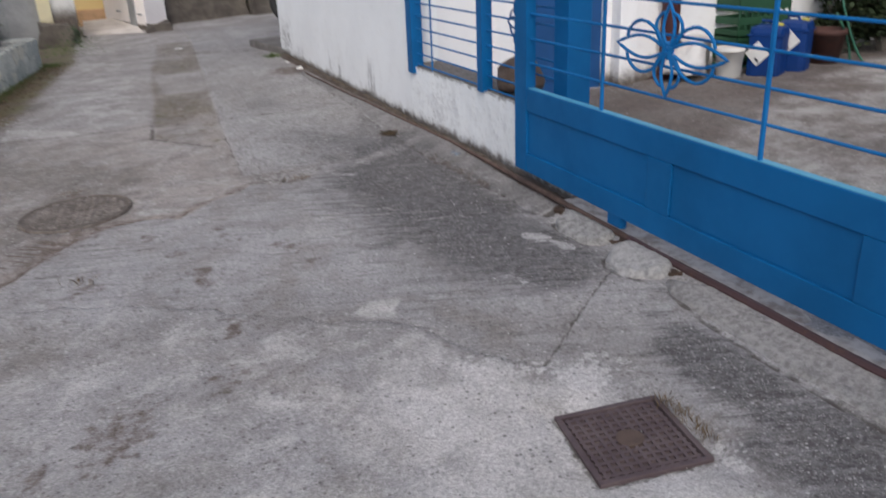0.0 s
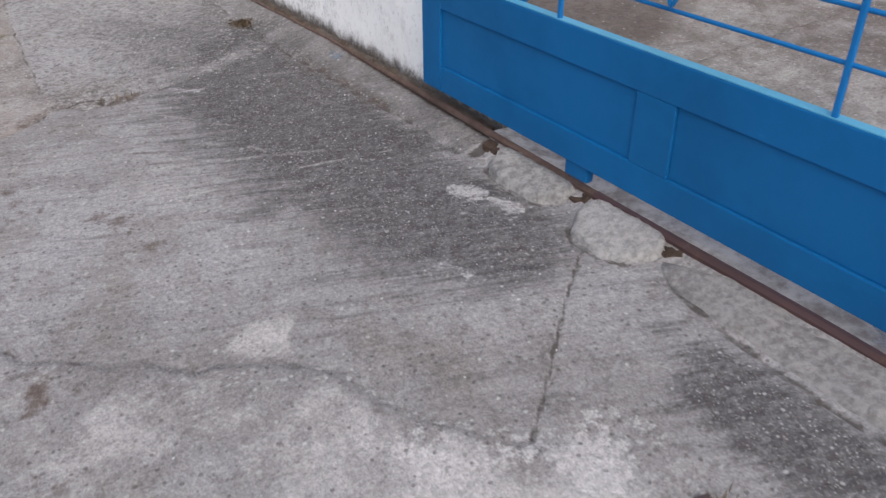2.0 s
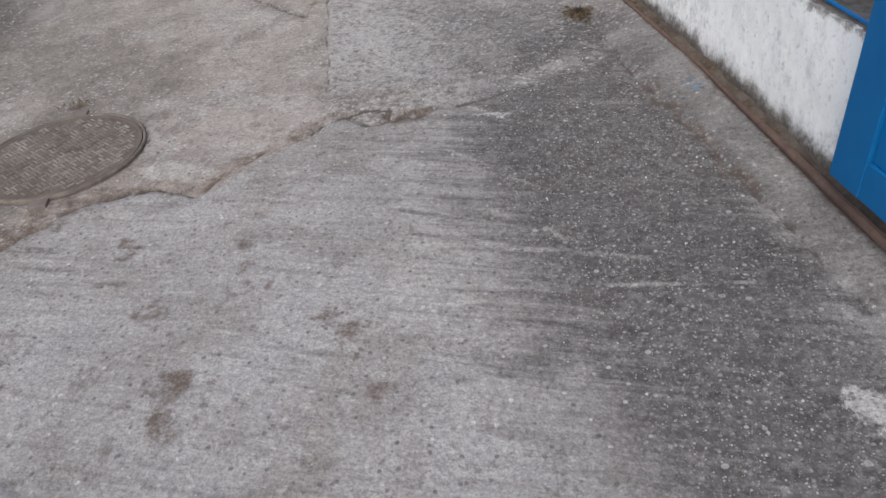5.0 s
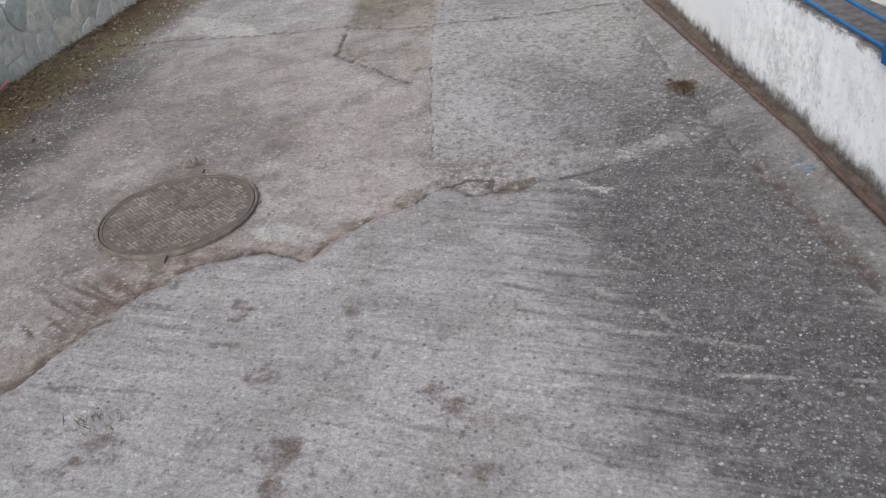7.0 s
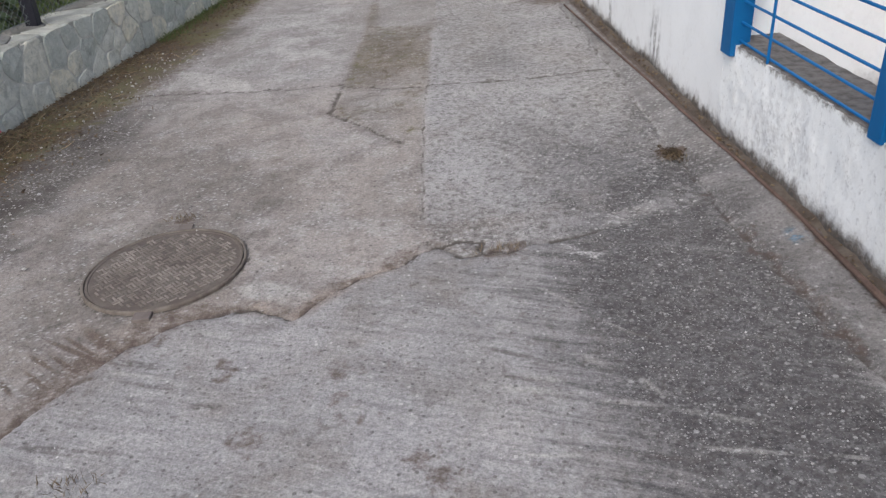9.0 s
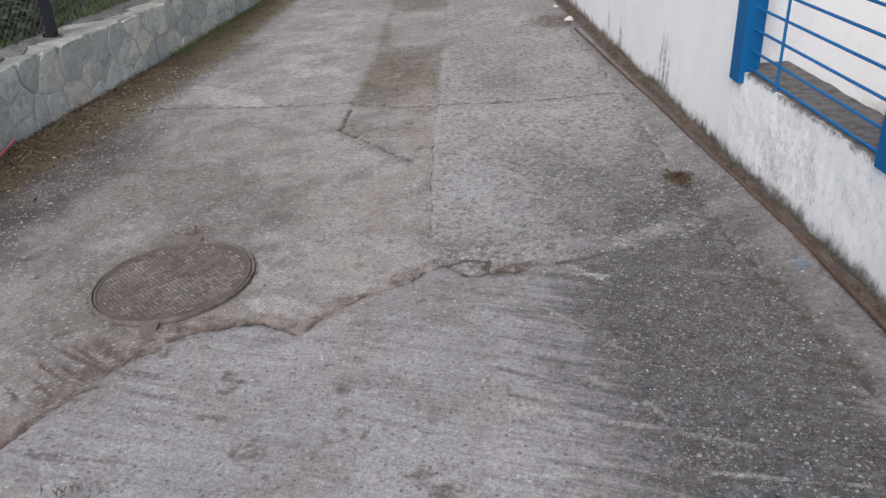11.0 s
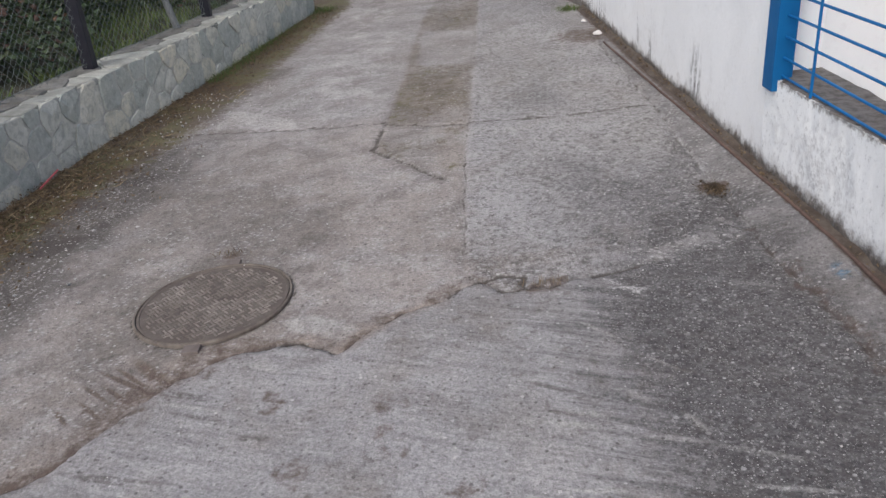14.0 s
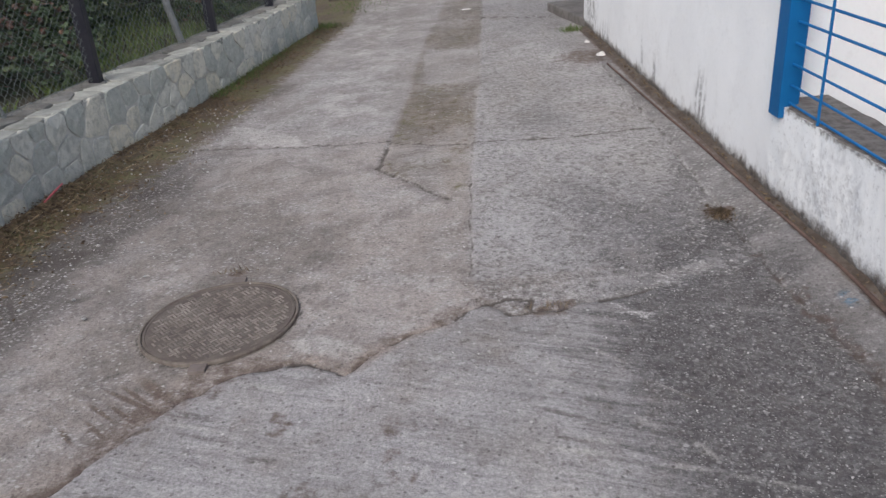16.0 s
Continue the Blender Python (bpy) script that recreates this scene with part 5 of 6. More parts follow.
def stone_mesh(poly, place, proud, rnd):
    """A split stone: rough rounded face on a cut outline."""
    soft = []
    for (ax, ay), (bx, by) in zip(poly, poly[1:] + poly[:1]):
        for q in (rnd.uniform(0.12, 0.24), rnd.uniform(0.76, 0.88)):
            soft.append((ax + (bx - ax) * q, ay + (by - ay) * q))
    poly = soft
    cx, cy = sum(p[0] for p in poly) / len(poly), sum(p[1] for p in poly) / len(poly)
    bm = bmesh.new()
    rings = []
    for shrink, d in ((1.0, -0.03), (0.99, proud * 0.7), (0.93, proud)):
        rings.append([bm.verts.new(place(cx + (x - cx) * shrink + rnd.uniform(-0.003, 0.003), cy + (y - cy) * shrink + rnd.uniform(-0.003, 0.003), d + rnd.uniform(-0.004, 0.004) * (d > 0))) for x, y in poly])
    for a, b in zip(rings, rings[1:]):
        for k in range(len(poly)):
            j = (k + 1) % len(poly)
            bm.faces.new((a[k], a[j], b[j], b[k]))
    mid = bm.verts.new(place(cx, cy, proud + rnd.uniform(0.0, 0.008)))
    for k in range(len(poly)):
        bm.faces.new((rings[-1][k], rings[-1][(k + 1) % len(poly)], mid))
    bmesh.ops.recalc_face_normals(bm, faces=bm.faces)
    return bm


def face_stones():
    rnd = random.Random(5)
    pts = []
    s = 0.05
    while s < LEFT_LEN:
        step = rnd.uniform(0.15, 0.25)
        tall = rnd.choice((2, 3, 3))
        h = wall_height(s)
        for k in range(tall):
            pts.append((s + rnd.uniform(-0.075, 0.075), h * (k + 0.5) / tall + rnd.uniform(-0.05, 0.05)))
        s += step
    for px, py, poly in cells_of(pts, LEFT_LEN, lambda s: wall_height(s) - 0.01, 0.006, 0.34):
        bm = stone_mesh(poly, lambda a, b, d: wall_point(a, b, d - 0.008), rnd.uniform(0.004, 0.012), rnd)
        part("stone", bm, M_STONE, stone_wall)


def cap_stones():
    rnd = random.Random(9)
    pts = []
    s = 0.08
    while s < LEFT_LEN:
        pts.append((s + rnd.uniform(-0.05, 0.05), 0.07 + rnd.uniform(-0.02, 0.03)))
        if rnd.random() < 0.8:
            pts.append((s + rnd.uniform(-0.1, 0.1), 0.24 + rnd.uniform(-0.05, 0.05)))
        s += rnd.uniform(0.17, 0.3)
    for px, py, poly in cells_of(pts, LEFT_LEN, lambda s: 0.36, 0.007, 0.36):
        lift = rnd.uniform(-0.002, 0.002)
        bm = stone_mesh(poly, lambda a, b, d: wall_point(a, wall_height(a) - 0.022 + d + lift, -b - 0.003), rnd.uniform(0.014, 0.018), rnd)
        part("cap_stone", bm, M_CAPDIRT if py > 0.15 else M_CAPSTONE, stone_wall)


face_stones()
cap_stones()


# ---- chain-link fence on the stone wall ----
fence = holder("chain_link_fence", tuple(wall_point(6.5, 0.45, -0.24)), "chain-link wire fence on dark posts above the stone wall", "fence")
FENCE_AT = wall_point(6.5, 0.45, -0.24)
fp = under(fence, FENCE_AT)


def at_y(y):
    """Run along the wall at which its foot passes a given y."""
    s = 0.0
    for (ax, ay), (bx, by) in zip(LEFT_WALL, LEFT_WALL[1:]):
        l = math.hypot(bx - ax, by - ay)
        if y <= by:
            return s + l * (y - ay) / (by - ay)
        s += l
    return s


for y in (5.1, 6.7, 8.29, 10.1, 11.5):
    s = at_y(y)
    a = wall_point(s, wall_height(s) - 0.03, -0.24)
    fp("post", block((a.x - 0.04, a.y - 0.04, a.z), (a.x + 0.04, a.y + 0.04, a.z + 1.75), 0.006), M_POST, "dark painted square steel post")
for y, top, r in ((7.44, 1.5, 0.013), (9.62, 1.7, 0.03)):
    s = at_y(y)
    a = wall_point(s, wall_height(s) - 0.03, -0.29)
    fp("stay", tube(bmesh.new(), [a, a + Vector((-0.06, -0.03, 0.35)), a + Vector((-0.14, -0.06, top))], r, 10), M_GALV, "galvanised tubular stay, leaning")


def wire_mesh():
    """Zigzag wires that hook into one another."""
    verts, faces = [], []
    step, r = 0.03, 0.0013
    s0, s1, rows = at_y(5.4), at_y(12.1), 44
    n = int((s1 - s0) / step)
    for i in range(n):
        pts = []
        for k in range(rows + 1):
            s = s0 + step * (i + ((k + i) % 2) * 1.06 - 0.03)
            p = wall_point(s, wall_height(s) + 0.005 + k * step * 0.95, -0.235 + (0.003 if k % 2 else -0.003))
            pts.append(p)
        base = len(verts)
        for k, p in enumerate(pts):
            for q in ((r, 0, 0), (0, 0, r), (-r, 0, 0), (0, 0, -r)):
                verts.append((p.x + q[0], p.y + q[0] * 0.7, p.z + q[2]))
        for k in range(rows):
            for c in range(4):
                a, b = base + 4 * k + c, base + 4 * k + (c + 1) % 4
                faces.append((a, b, b + 4, a + 4))
    return verts, faces


v, f = wire_mesh()
me = bpy.data.meshes.new("wire_mesh")
me.from_pydata(v, [], f)
me.materials.append(M_WIRE)
o = new("wire_mesh", me)
o.parent = fence
o.matrix_parent_inverse = Matrix.Translation(-FENCE_AT)
for k in (0.03, 0.75, 1.45):
    fp("line_wire", tube(bmesh.new(), [wall_point(at_y(y), wall_height(at_y(y)) + k, -0.235) for y in np.linspace(4.2, 12.1, 24)], 0.003, 5), M_WIRE)


# ---- garden behind the fence ----
def garden_height(x, y):
    s = max(0.0, np.interp(y, [p[1] for p in LEFT_WALL], [p[0] for p in LEFT_WALL]) - 0.3 - x)
    return 0.12 + 0.14 * min(s, 6) + 0.35 * max(0.0, min(s - 2.2, 3.0)) + 0.10 * noise.noise((x * 0.8, y * 0.8, 3)) + 0.05 * noise.noise((x * 2.5, y * 2.5, 3))


def build_garden():
    verts, faces = [], []
    nx, ny = 50, 80
    for j in range(ny + 1):
        y = -2 + 22 * j / ny
        edge = np.interp(y, [p[1] for p in LEFT_WALL], [p[0] for p in LEFT_WALL]) - 0.3 - (0.35 if y > 12.4 else 0)
        for i in range(nx + 1):
            x = edge - 11 * (i / nx) ** 1.4
            verts.append((x, y, garden_height(x, y)))
    for j in range(ny):
        for i in range(nx):
            a = j * (nx + 1) + i
            faces.append((a, a + nx + 1, a + nx + 2, a + 1))
    from_arrays("garden_bank", verts, faces, M_EARTH, "dark earth garden bank behind the stone wall", "garden", "structure")


build_garden()


def leaf_stuff(name, spots, size, mat, label, category, seed, upright=False, shape=(0.5, 0.34)):
    """Many small folded leaves or blades at given places."""
    rnd = random.Random(seed)
    verts, faces = [], []
    for p in spots:
        p = Vector(p)
        l = size * rnd.uniform(0.6, 1.35)
        az = rnd.uniform(0, math.tau)
        if upright:
            way = Vector((math.cos(az) * rnd.uniform(0.1, 0.8), math.sin(az) * rnd.uniform(0.1, 0.8), 1)).normalized()
        else:
            way = Vector((math.cos(az), math.sin(az), rnd.uniform(-0.6, 0.5))).normalized()
        side = way.cross(Vector((rnd.uniform(-1, 1), rnd.uniform(-1, 1), rnd.uniform(0.2, 1)))).normalized()
        up = side.cross(way)
        w = l * shape[1]
        fold = 0.25 * w
        bend = -up * l * 0.3 if upright else up * l * 0.08
        verts += [p, p + way * l * shape[0] + side * w - up * fold, p + way * l + bend, p + way * l * shape[0] - side * w - up * fold, p + way * l * shape[0] + up * fold]
        b = len(verts) - 5
        faces += [(b, b + 1, b + 4), (b + 1, b + 2, b + 4), (b + 2, b + 3, b + 4), (b + 3, b, b + 4)]
    return from_arrays(name, verts, faces, mat, label, category, "stuff")


def bank_spots(n, y0, y1, d0, d1, lift, seed, patch=0.0, scale=1.2):
    rnd = random.Random(seed)
    out = []
    while len(out) < n:
        y = rnd.uniform(y0, y1)
        x = np.interp(y, [p[1] for p in LEFT_WALL], [p[0] for p in LEFT_WALL]) - rnd.uniform(d0, d1)
        if patch and noise.noise((x * scale, y * scale, seed)) < patch - 0.3:
            continue
        out.append((x, y, garden_height(x, y) + rnd.uniform(0, lift) ** 1.0))
    return out


leaf_stuff("garden_grass", bank_spots(22000, 2.0, 12.0, 0.4, 4.5, 0.03, 1, 0.3), 0.10, M_GRASS, "long green garden grass", "grass", 21, True, (0.4, 0.05))
leaf_stuff("garden_ivy", bank_spots(19000, 2.0, 14.0, 0.5, 5.5, 0.45, 2, 0.34), 0.075, M_IVY, "dark ivy and weeds on the bank", "ivy", 22)
leaf_stuff("red_creeper", bank_spots(6000, 5.5, 13.0, 0.9, 5.5, 0.8, 3, 0.46, 0.7), 0.06, M_RED, "reddish brown autumn creeper leaves", "creeper", 23)


def shrub(place, height, spread, leaves, mat, seed, label, leaf=0.06, name="shrub"):
    """A shrub or small tree: forked stems and a ragged crown of single leaves."""
    rnd = random.Random(seed)
    root = holder(name, place, label, "shrub")
    bm = bmesh.new()
    tips = []
    for k in range(7):
        az, out = rnd.uniform(0, math.tau), rnd.uniform(0.25, 1.0) * spread
        pts = [Vector((0, 0, -0.05))]
        for q in (0.35, 0.7, 1.0):
            pts.append(Vector((math.cos(az) * out * q, math.sin(az) * out * q, height * q * rnd.uniform(0.75, 1.0))) + Vector((rnd.uniform(-1, 1), rnd.uniform(-1, 1), 0)) * 0.06 * spread)
        tube(bm, pts, [0.03 * height, 0.022 * height, 0.013 * height, 0.005], 6)
        tips += pts[1:]
    part("stems", bm, M_BARK, root)
    verts, faces = [], []
    for _ in range(leaves):
        t = rnd.choice(tips)
        p = t + Vector((rnd.gauss(0, 1), rnd.gauss(0, 1), rnd.gauss(0, 0.8))) * 0.2 * spread
        p.z = max(p.z, 0.02)
        az, l = rnd.uniform(0, math.tau), leaf * rnd.uniform(0.6, 1.3)
        way = Vector((math.cos(az), math.sin(az), rnd.uniform(-0.8, 0.5))).normalized()
        side = way.cross(Vector((rnd.uniform(-1, 1), rnd.uniform(-1, 1), 1))).normalized()
        b = len(verts)
        verts += [p, p + way * l * 0.5 + side * l * 0.32, p + way * l, p + way * l * 0.5 - side * l * 0.32]
        faces += [(b, b + 1, b + 2), (b, b + 2, b + 3)]
    me = bpy.data.meshes.new("crown")
    me.from_pydata([tuple(v) for v in verts], [], faces)
    me.materials.append(mat)
    crown = new("crown", me)
    crown.parent = root
    return root


for i, (x, y, h, s, mat) in enumerate(((-5.2, 8.2, 0.9, 0.7, M_IVY), (-4.9, 10.2, 1.1, 0.8, M_IVY), (-6.2, 9.0, 1.5, 1.1, M_IVY), (-4.6, 11.8, 1.2, 0.7, M_RED), (-6.8, 11.2, 1.8, 1.3, M_IVY), (-5.8, 7.2, 1.1, 0.8, M_RED), (-7.6, 8.0, 1.9, 1.3, M_IVY), (-4.2, 13.2, 1.5, 0.8, M_IVY))):
    shrub((x, y, garden_height(x, y)), h, s, 2600, mat, 40 + i, "reddish leafy shrub on the garden bank" if mat is M_RED else "dark green leafy shrub on the garden bank")

# ---- litter and weeds at the foot of the stone wall ----
rnd = random.Random(77)
spots, tufts = [], []
for _ in range(6500):
    s = rnd.uniform(at_y(4.5), LEFT_LEN)
    d = abs(rnd.gauss(0, 0.26 if s < at_y(8.0) else 0.16)) + 0.01
    p = wall_point(s, 0.0, d)
    spots.append((p.x, p.y, lie(p.x) + 0.004 + rnd.uniform(0, 0.012)))
for _ in range(4200):
    p = wall_point(rnd.uniform(at_y(4.6), at_y(7.4)), 0.0, 0.02 + abs(rnd.gauss(0, 0.2)))
    spots.append((p.x, p.y, lie(p.x) + 0.004 + rnd.uniform(0, 0.03)))
leaf_stuff("leaf_litter", spots, 0.026, M_DRY, "brown dead leaves and straw along the wall", "litter", 24, False, (0.5, 0.2))
straws = []
for _ in range(650):
    s = rnd.uniform(at_y(4.8), at_y(9.0))
    p = wall_point(s, 0.0, abs(rnd.gauss(0, 0.2)) + 0.02)
    straws.append((p.x, p.y, lie(p.x) + 0.012))
leaf_stuff("straw", straws, 0.10, M_STRAW, "pale dry straws among the dead leaves", "straw", 31, False, (0.5, 0.022))
for _ in range(700):
    s = min(LEFT_LEN - 0.02, at_y(9.3) + abs(rnd.gauss(0, 1.5)))
    p = wall_point(s, 0.0, abs(rnd.gauss(0, 0.07)) + 0.03)
    tufts.append((p.x, p.y, lie(p.x)))
for cx, cy, n, r in ((-2.58, 12.25, 260, 0.09), (-0.02, 10.42, 160, 0.06)):
    for _ in range(n):
        tufts.append((cx + rnd.gauss(0, r), cy + rnd.gauss(0, r), lie(cx)))
leaf_stuff("wall_weeds", tufts, 0.05, M_GRASS, "small green weeds at the wall foot", "weeds", 25, True, (0.4, 0.06))
straw = [(COVER_SPOT.x + 0.19 + rnd.gauss(0, 0.018), COVER_SPOT.y + rnd.uniform(-0.14, 0.12), lie(-0.6) + 0.004) for _ in range(170)]
straw += [(-0.16 + rnd.gauss(0, 0.03), 5.9 + rnd.gauss(0, 0.03), 0.0) for _ in range(60)] + [(-1.0 + rnd.gauss(0, 0.05), 5.3 + rnd.gauss(0, 0.015), -0.045) for _ in range(60)]
straw += [(-2.26 + rnd.gauss(0, 0.035), 4.32 + rnd.gauss(0, 0.03), lie(-2.26) + 0.003) for _ in range(60)] + [(-2.3 + rnd.gauss(0, 0.05), 5.9 + rnd.gauss(0, 0.015), lie(-2.3)) for _ in range(50)]
leaf_stuff("dry_grass", straw, 0.03, M_DRY, "dry straw caught at cover and cracks", "grass", 26, True, (0.4, 0.05))
spots = []
for _ in range(420):
    y = rnd.uniform(4.6, 10.2)
    spots.append((0.075 + rnd.gauss(0, 0.012), y, 0.045 + rnd.uniform(0, 0.006)))
leaf_stuff("footing_litter", spots, 0.016, M_DRY, "dark crumbs and dead leaves beside the rail", "litter", 27, False, (0.5, 0.3))


def pebble_stuff():
    r = random.Random(12)
    verts, faces = [], []
    for _ in range(1500):
        x, y = r.uniform(-3.6, -0.05), r.uniform(0.9, 8.6)
        if r.random() > 0.35 and not (-1.1 < x < 0 and 2.7 < y < 5.6):
            continue
        s = r.choice((0.0012, 0.0018, 0.0022, 0.003, 0.0045)) * r.uniform(0.8, 1.2)
        b = len(verts)
        z = lie(x) + 0.004
        verts += [(x + s * r.uniform(0.7, 1.3), y, z), (x, y + s * r.uniform(0.7, 1.3), z), (x - s, y, z), (x, y - s, z), (x, y, z + s * 0.8), (x, y, z - s)]
        faces += [(b, b + 1, b + 4), (b + 1, b + 2, b + 4), (b + 2, b + 3, b + 4), (b + 3, b, b + 4), (b + 1, b, b + 5), (b + 2, b + 1, b + 5), (b + 3, b + 2, b + 5), (b, b + 3, b + 5)]
    for _ in range(650):
        y = r.uniform(4.5, 9.0)
        x = float(np.interp(y, [p[1] for p in LEFT_WALL], [p[0] for p in LEFT_WALL])) + 0.1 + abs(r.gauss(0.25, 0.35))
        s = r.choice((0.003, 0.004, 0.005, 0.009)) * r.uniform(0.7, 1.2)
        b, z = len(verts), lie(x) + 0.004
        verts += [(x + s * r.uniform(0.7, 1.5), y, z), (x, y + s * r.uniform(0.6, 1.3), z), (x - s, y, z), (x, y - s, z), (x + 0.3 * s, y, z + s * 0.6), (x, y, z - s)]
        faces += [(b, b + 1, b + 4), (b + 1, b + 2, b + 4), (b + 2, b + 3, b + 4), (b + 3, b, b + 4), (b + 1, b, b + 5), (b + 2, b + 1, b + 5), (b + 3, b + 2, b + 5), (b, b + 3, b + 5)]
    return from_arrays("grit", verts, faces, M_PAD, "loose pale grit and chips on the street", "grit", "stuff")


pebble_stuff()


def crumpled(name, place, size, mat, label, seed):
    bm = lump((0, 0, size[2] * 0.2), size, seed, 0.5, 2)
    ob = tagged(part(name, bm, mat), label, "litter")
    ob.matrix_basis = Matrix.Translation(place)
    return ob


crumpled("crumpled_paper", (0.0, 9.2, 0.02), (0.035, 0.03, 0.03), M_PAPER, "crumpled white paper scrap beside the wall", 3.0)
crumpled("crumpled_paper", (-0.01, 9.75, 0.02), (0.02, 0.02, 0.015), M_PAPER, "small crumpled white paper scrap beside the wall", 6.0)
crumpled("paper_scrap", (-0.92, 12.4, lie(-0.9)), (0.07, 0.03, 0.012), M_PAPER, "flat white paper scrap on the street", 9.0)
spots = []
rr = random.Random(77)
for _ in range(260):
    q, w = rr.uniform(0, 6.28), abs(rr.gauss(0, 0.045))
    spots.append(Vector((-0.145 + w * math.cos(q), 5.965 + 1.1 * w * math.sin(q), 0.002 + max(0, 0.018 - 0.3 * w) * rr.random())))
leaf_stuff("dead_moss", spots, 0.02, M_CLUMP, "dark brown tuft of dead moss on the street", "moss", 31, False, (0.5, 0.16))
a = Vector((-3.66, 7.06, lie(-3.66) + 0.03))
tagged(part("pink_stick", rod(a, a + Vector((0.02, 0.22, 0.03)), 0.006), M_PINK), "thin pink plastic stick on the dead leaves", "stick")

# ---- yard behind the gate ----
pipe = holder("downpipe", (2.38, 6.0, 0.12), "maroon painted pipe with a flared foot against the house", "pipe")
pp = under(pipe, (2.38, 6.0, 0.12))
pp("shaft", rod((2.38, 6.03, 0.1), (2.38, 6.03, 3.1), 0.075, 20), M_PIPE)
pp("foot", lathe([(0.0, 0.08), (0.16, 0.08), (0.16, 0.12), (0.09, 0.16), (0.078, 0.22), (0.0, 0.22)], 24, (2.38, 6.03, 0)), M_PIPE)


def bucket(place, r, h, tilt=0):
    b = holder("bucket", place, "white plastic bucket with a dark smudge, on the yard floor", "bucket", "buckets by the house")
    part("body", lathe([(0.0, 0.0), (r * 0.8, 0.0), (r * 0.84, 0.01), (r, h), (r * 1.05, h), (r * 1.05, h - 0.03), (r * 1.0, h - 0.035), (r * 0.95, h - 0.005), (r * 0.8, 0.03), (0.0, 0.02)], 30), M_BUCKET, b, "", True)
    part("handle", tube(bmesh.new(), [(r * 1.06 * math.cos(q), -0.02 - r * 0.55 * math.sin(q), h - 0.02 - r * 0.75 * math.sin(q)) for q in np.linspace(0, math.pi, 14)], 0.004, 5), M_GALV, b)
    return b


bucket((2.70, 5.66, 0.127), 0.112, 0.27)
bucket((2.60, 5.98, 0.125), 0.14, 0.33)
sack = tagged(part("sack", lump((0, 0, 0.1), (0.17, 0.15, 0.15), 5.0, 0.8), M_SACK, None, "", True), "lumpy white plastic sack against the wall", "sack")
sack.matrix_basis = Matrix.Translation((2.42, 5.84, 0.13))


def jerrycan(place, turn, sx, sy, h, label_at):
    c = holder("jerrycan", place, "blue plastic jerrycan with a white diamond label", "jerrycan", "jerrycans in the yard")
    c.matrix_basis = Matrix.Translation(place) @ pose(0, 0, 0, 0, 0, turn)
    bm = block((-sx / 2, -sy / 2, 0), (sx / 2, sy / 2, h), 0.05)
    part("body", bm, M_CAN, c)
    part("rib", block((-sx / 2 - 0.004, -sy / 2 - 0.004, h * 0.82), (sx / 2 + 0.004, sy / 2 + 0.004, h * 0.85), 0.002), M_CAN, c)
    part("grip", tube(bmesh.new(), [(-sx * 0.3, 0, h - 0.01), (-sx * 0.25, 0, h + 0.03), (sx * 0.05, 0, h + 0.03), (sx * 0.1, 0, h - 0.01)], 0.014, 8), M_CAN, c)
    part("cap", lathe([(0.03, 0), (0.03, 0.016), (0.027, 0.02), (0.0, 0.02)], 16, (sx * 0.28, 0, h - 0.003)), M_YELLOW, c, "yellow screw cap")
    l = part("label", block((-0.07, -0.0015, -0.07), (0.07, 0.0015, 0.07)), M_LABEL, c, "white diamond paper label")
    l.matrix_basis = Matrix.Translation((label_at[0], -sy / 2 - 0.007, label_at[1])) @ pose(0, 0, 0, 0, 45, 0)
    k = part("label_mark", block((-0.02, -0.0015, -0.008), (0.02, 0.0015, 0.008)), M_INK, l)
    k.matrix_basis = Matrix.Translation((0.035, -0.003, -0.035))
    return c


jerrycan((2.98, 5.54, 0.128), -62, 0.26, 0.26, 0.43, (-0.04, 0.22))
jerrycan((3.24, 5.53, 0.138), -60, 0.25, 0.24, 0.44, (-0.02, 0.29))


def crate(place, sx, sy, h, label):
    c = holder("crate", place, label, "crate", "stacked crates")
    for z in (0.0, h * 0.35, h * 0.7, h - 0.035):
        part("side_band", block((-sx / 2, -sy / 2, z), (sx / 2, -sy / 2 + 0.012, z + 0.062), 0.003), M_CRATE, c)
        part("side_band", block((-sx / 2, sy / 2 - 0.012, z), (sx / 2, sy / 2, z + 0.062), 0.003), M_CRATE, c)
        part("end_band", block((-sx / 2, -sy / 2 + 0.0125, z), (-sx / 2 + 0.012, sy / 2 - 0.0125, z + 0.062), 0.003), M_CRATE, c)
        part("end_band", block((sx / 2 - 0.012, -sy / 2 + 0.0125, z), (sx / 2, sy / 2 - 0.0125, z + 0.062), 0.003), M_CRATE, c)
    for k in range(9):
        x = -sx / 2 + 0.01 + (sx - 0.02) * k / 8
        part("slat", block((x - 0.01, -sy / 2 + 0.002, 0.0), (x + 0.01, -sy / 2 + 0.01, h)), M_CRATE, c)
    part("floor", block((-sx / 2 + 0.013, -sy / 2 + 0.013, 0.004), (sx / 2 - 0.013, sy / 2 - 0.013, 0.016)), M_CRATE, c)
    return c


crate((3.2, 5.97, 0.14), 0.56, 0.28, 0.28, "green slatted plastic crate on the yard floor")
crate((3.2, 5.97, 0.425), 0.56, 0.28, 0.3, "green slatted plastic crate stacked on another")


def clay_pot(place, r, h, mat, label):
    return tagged(part("plant_pot", lathe([(0.0, 0.0), (r * 0.7, 0.0), (r * 0.97, h * 0.85), (r * 1.06, h * 0.86), (r * 1.06, h), (r * 0.95, h), (r * 0.9, h * 0.8), (0.0, h * 0.8)], 28, place), mat, None, "", True), label, "plant pot")


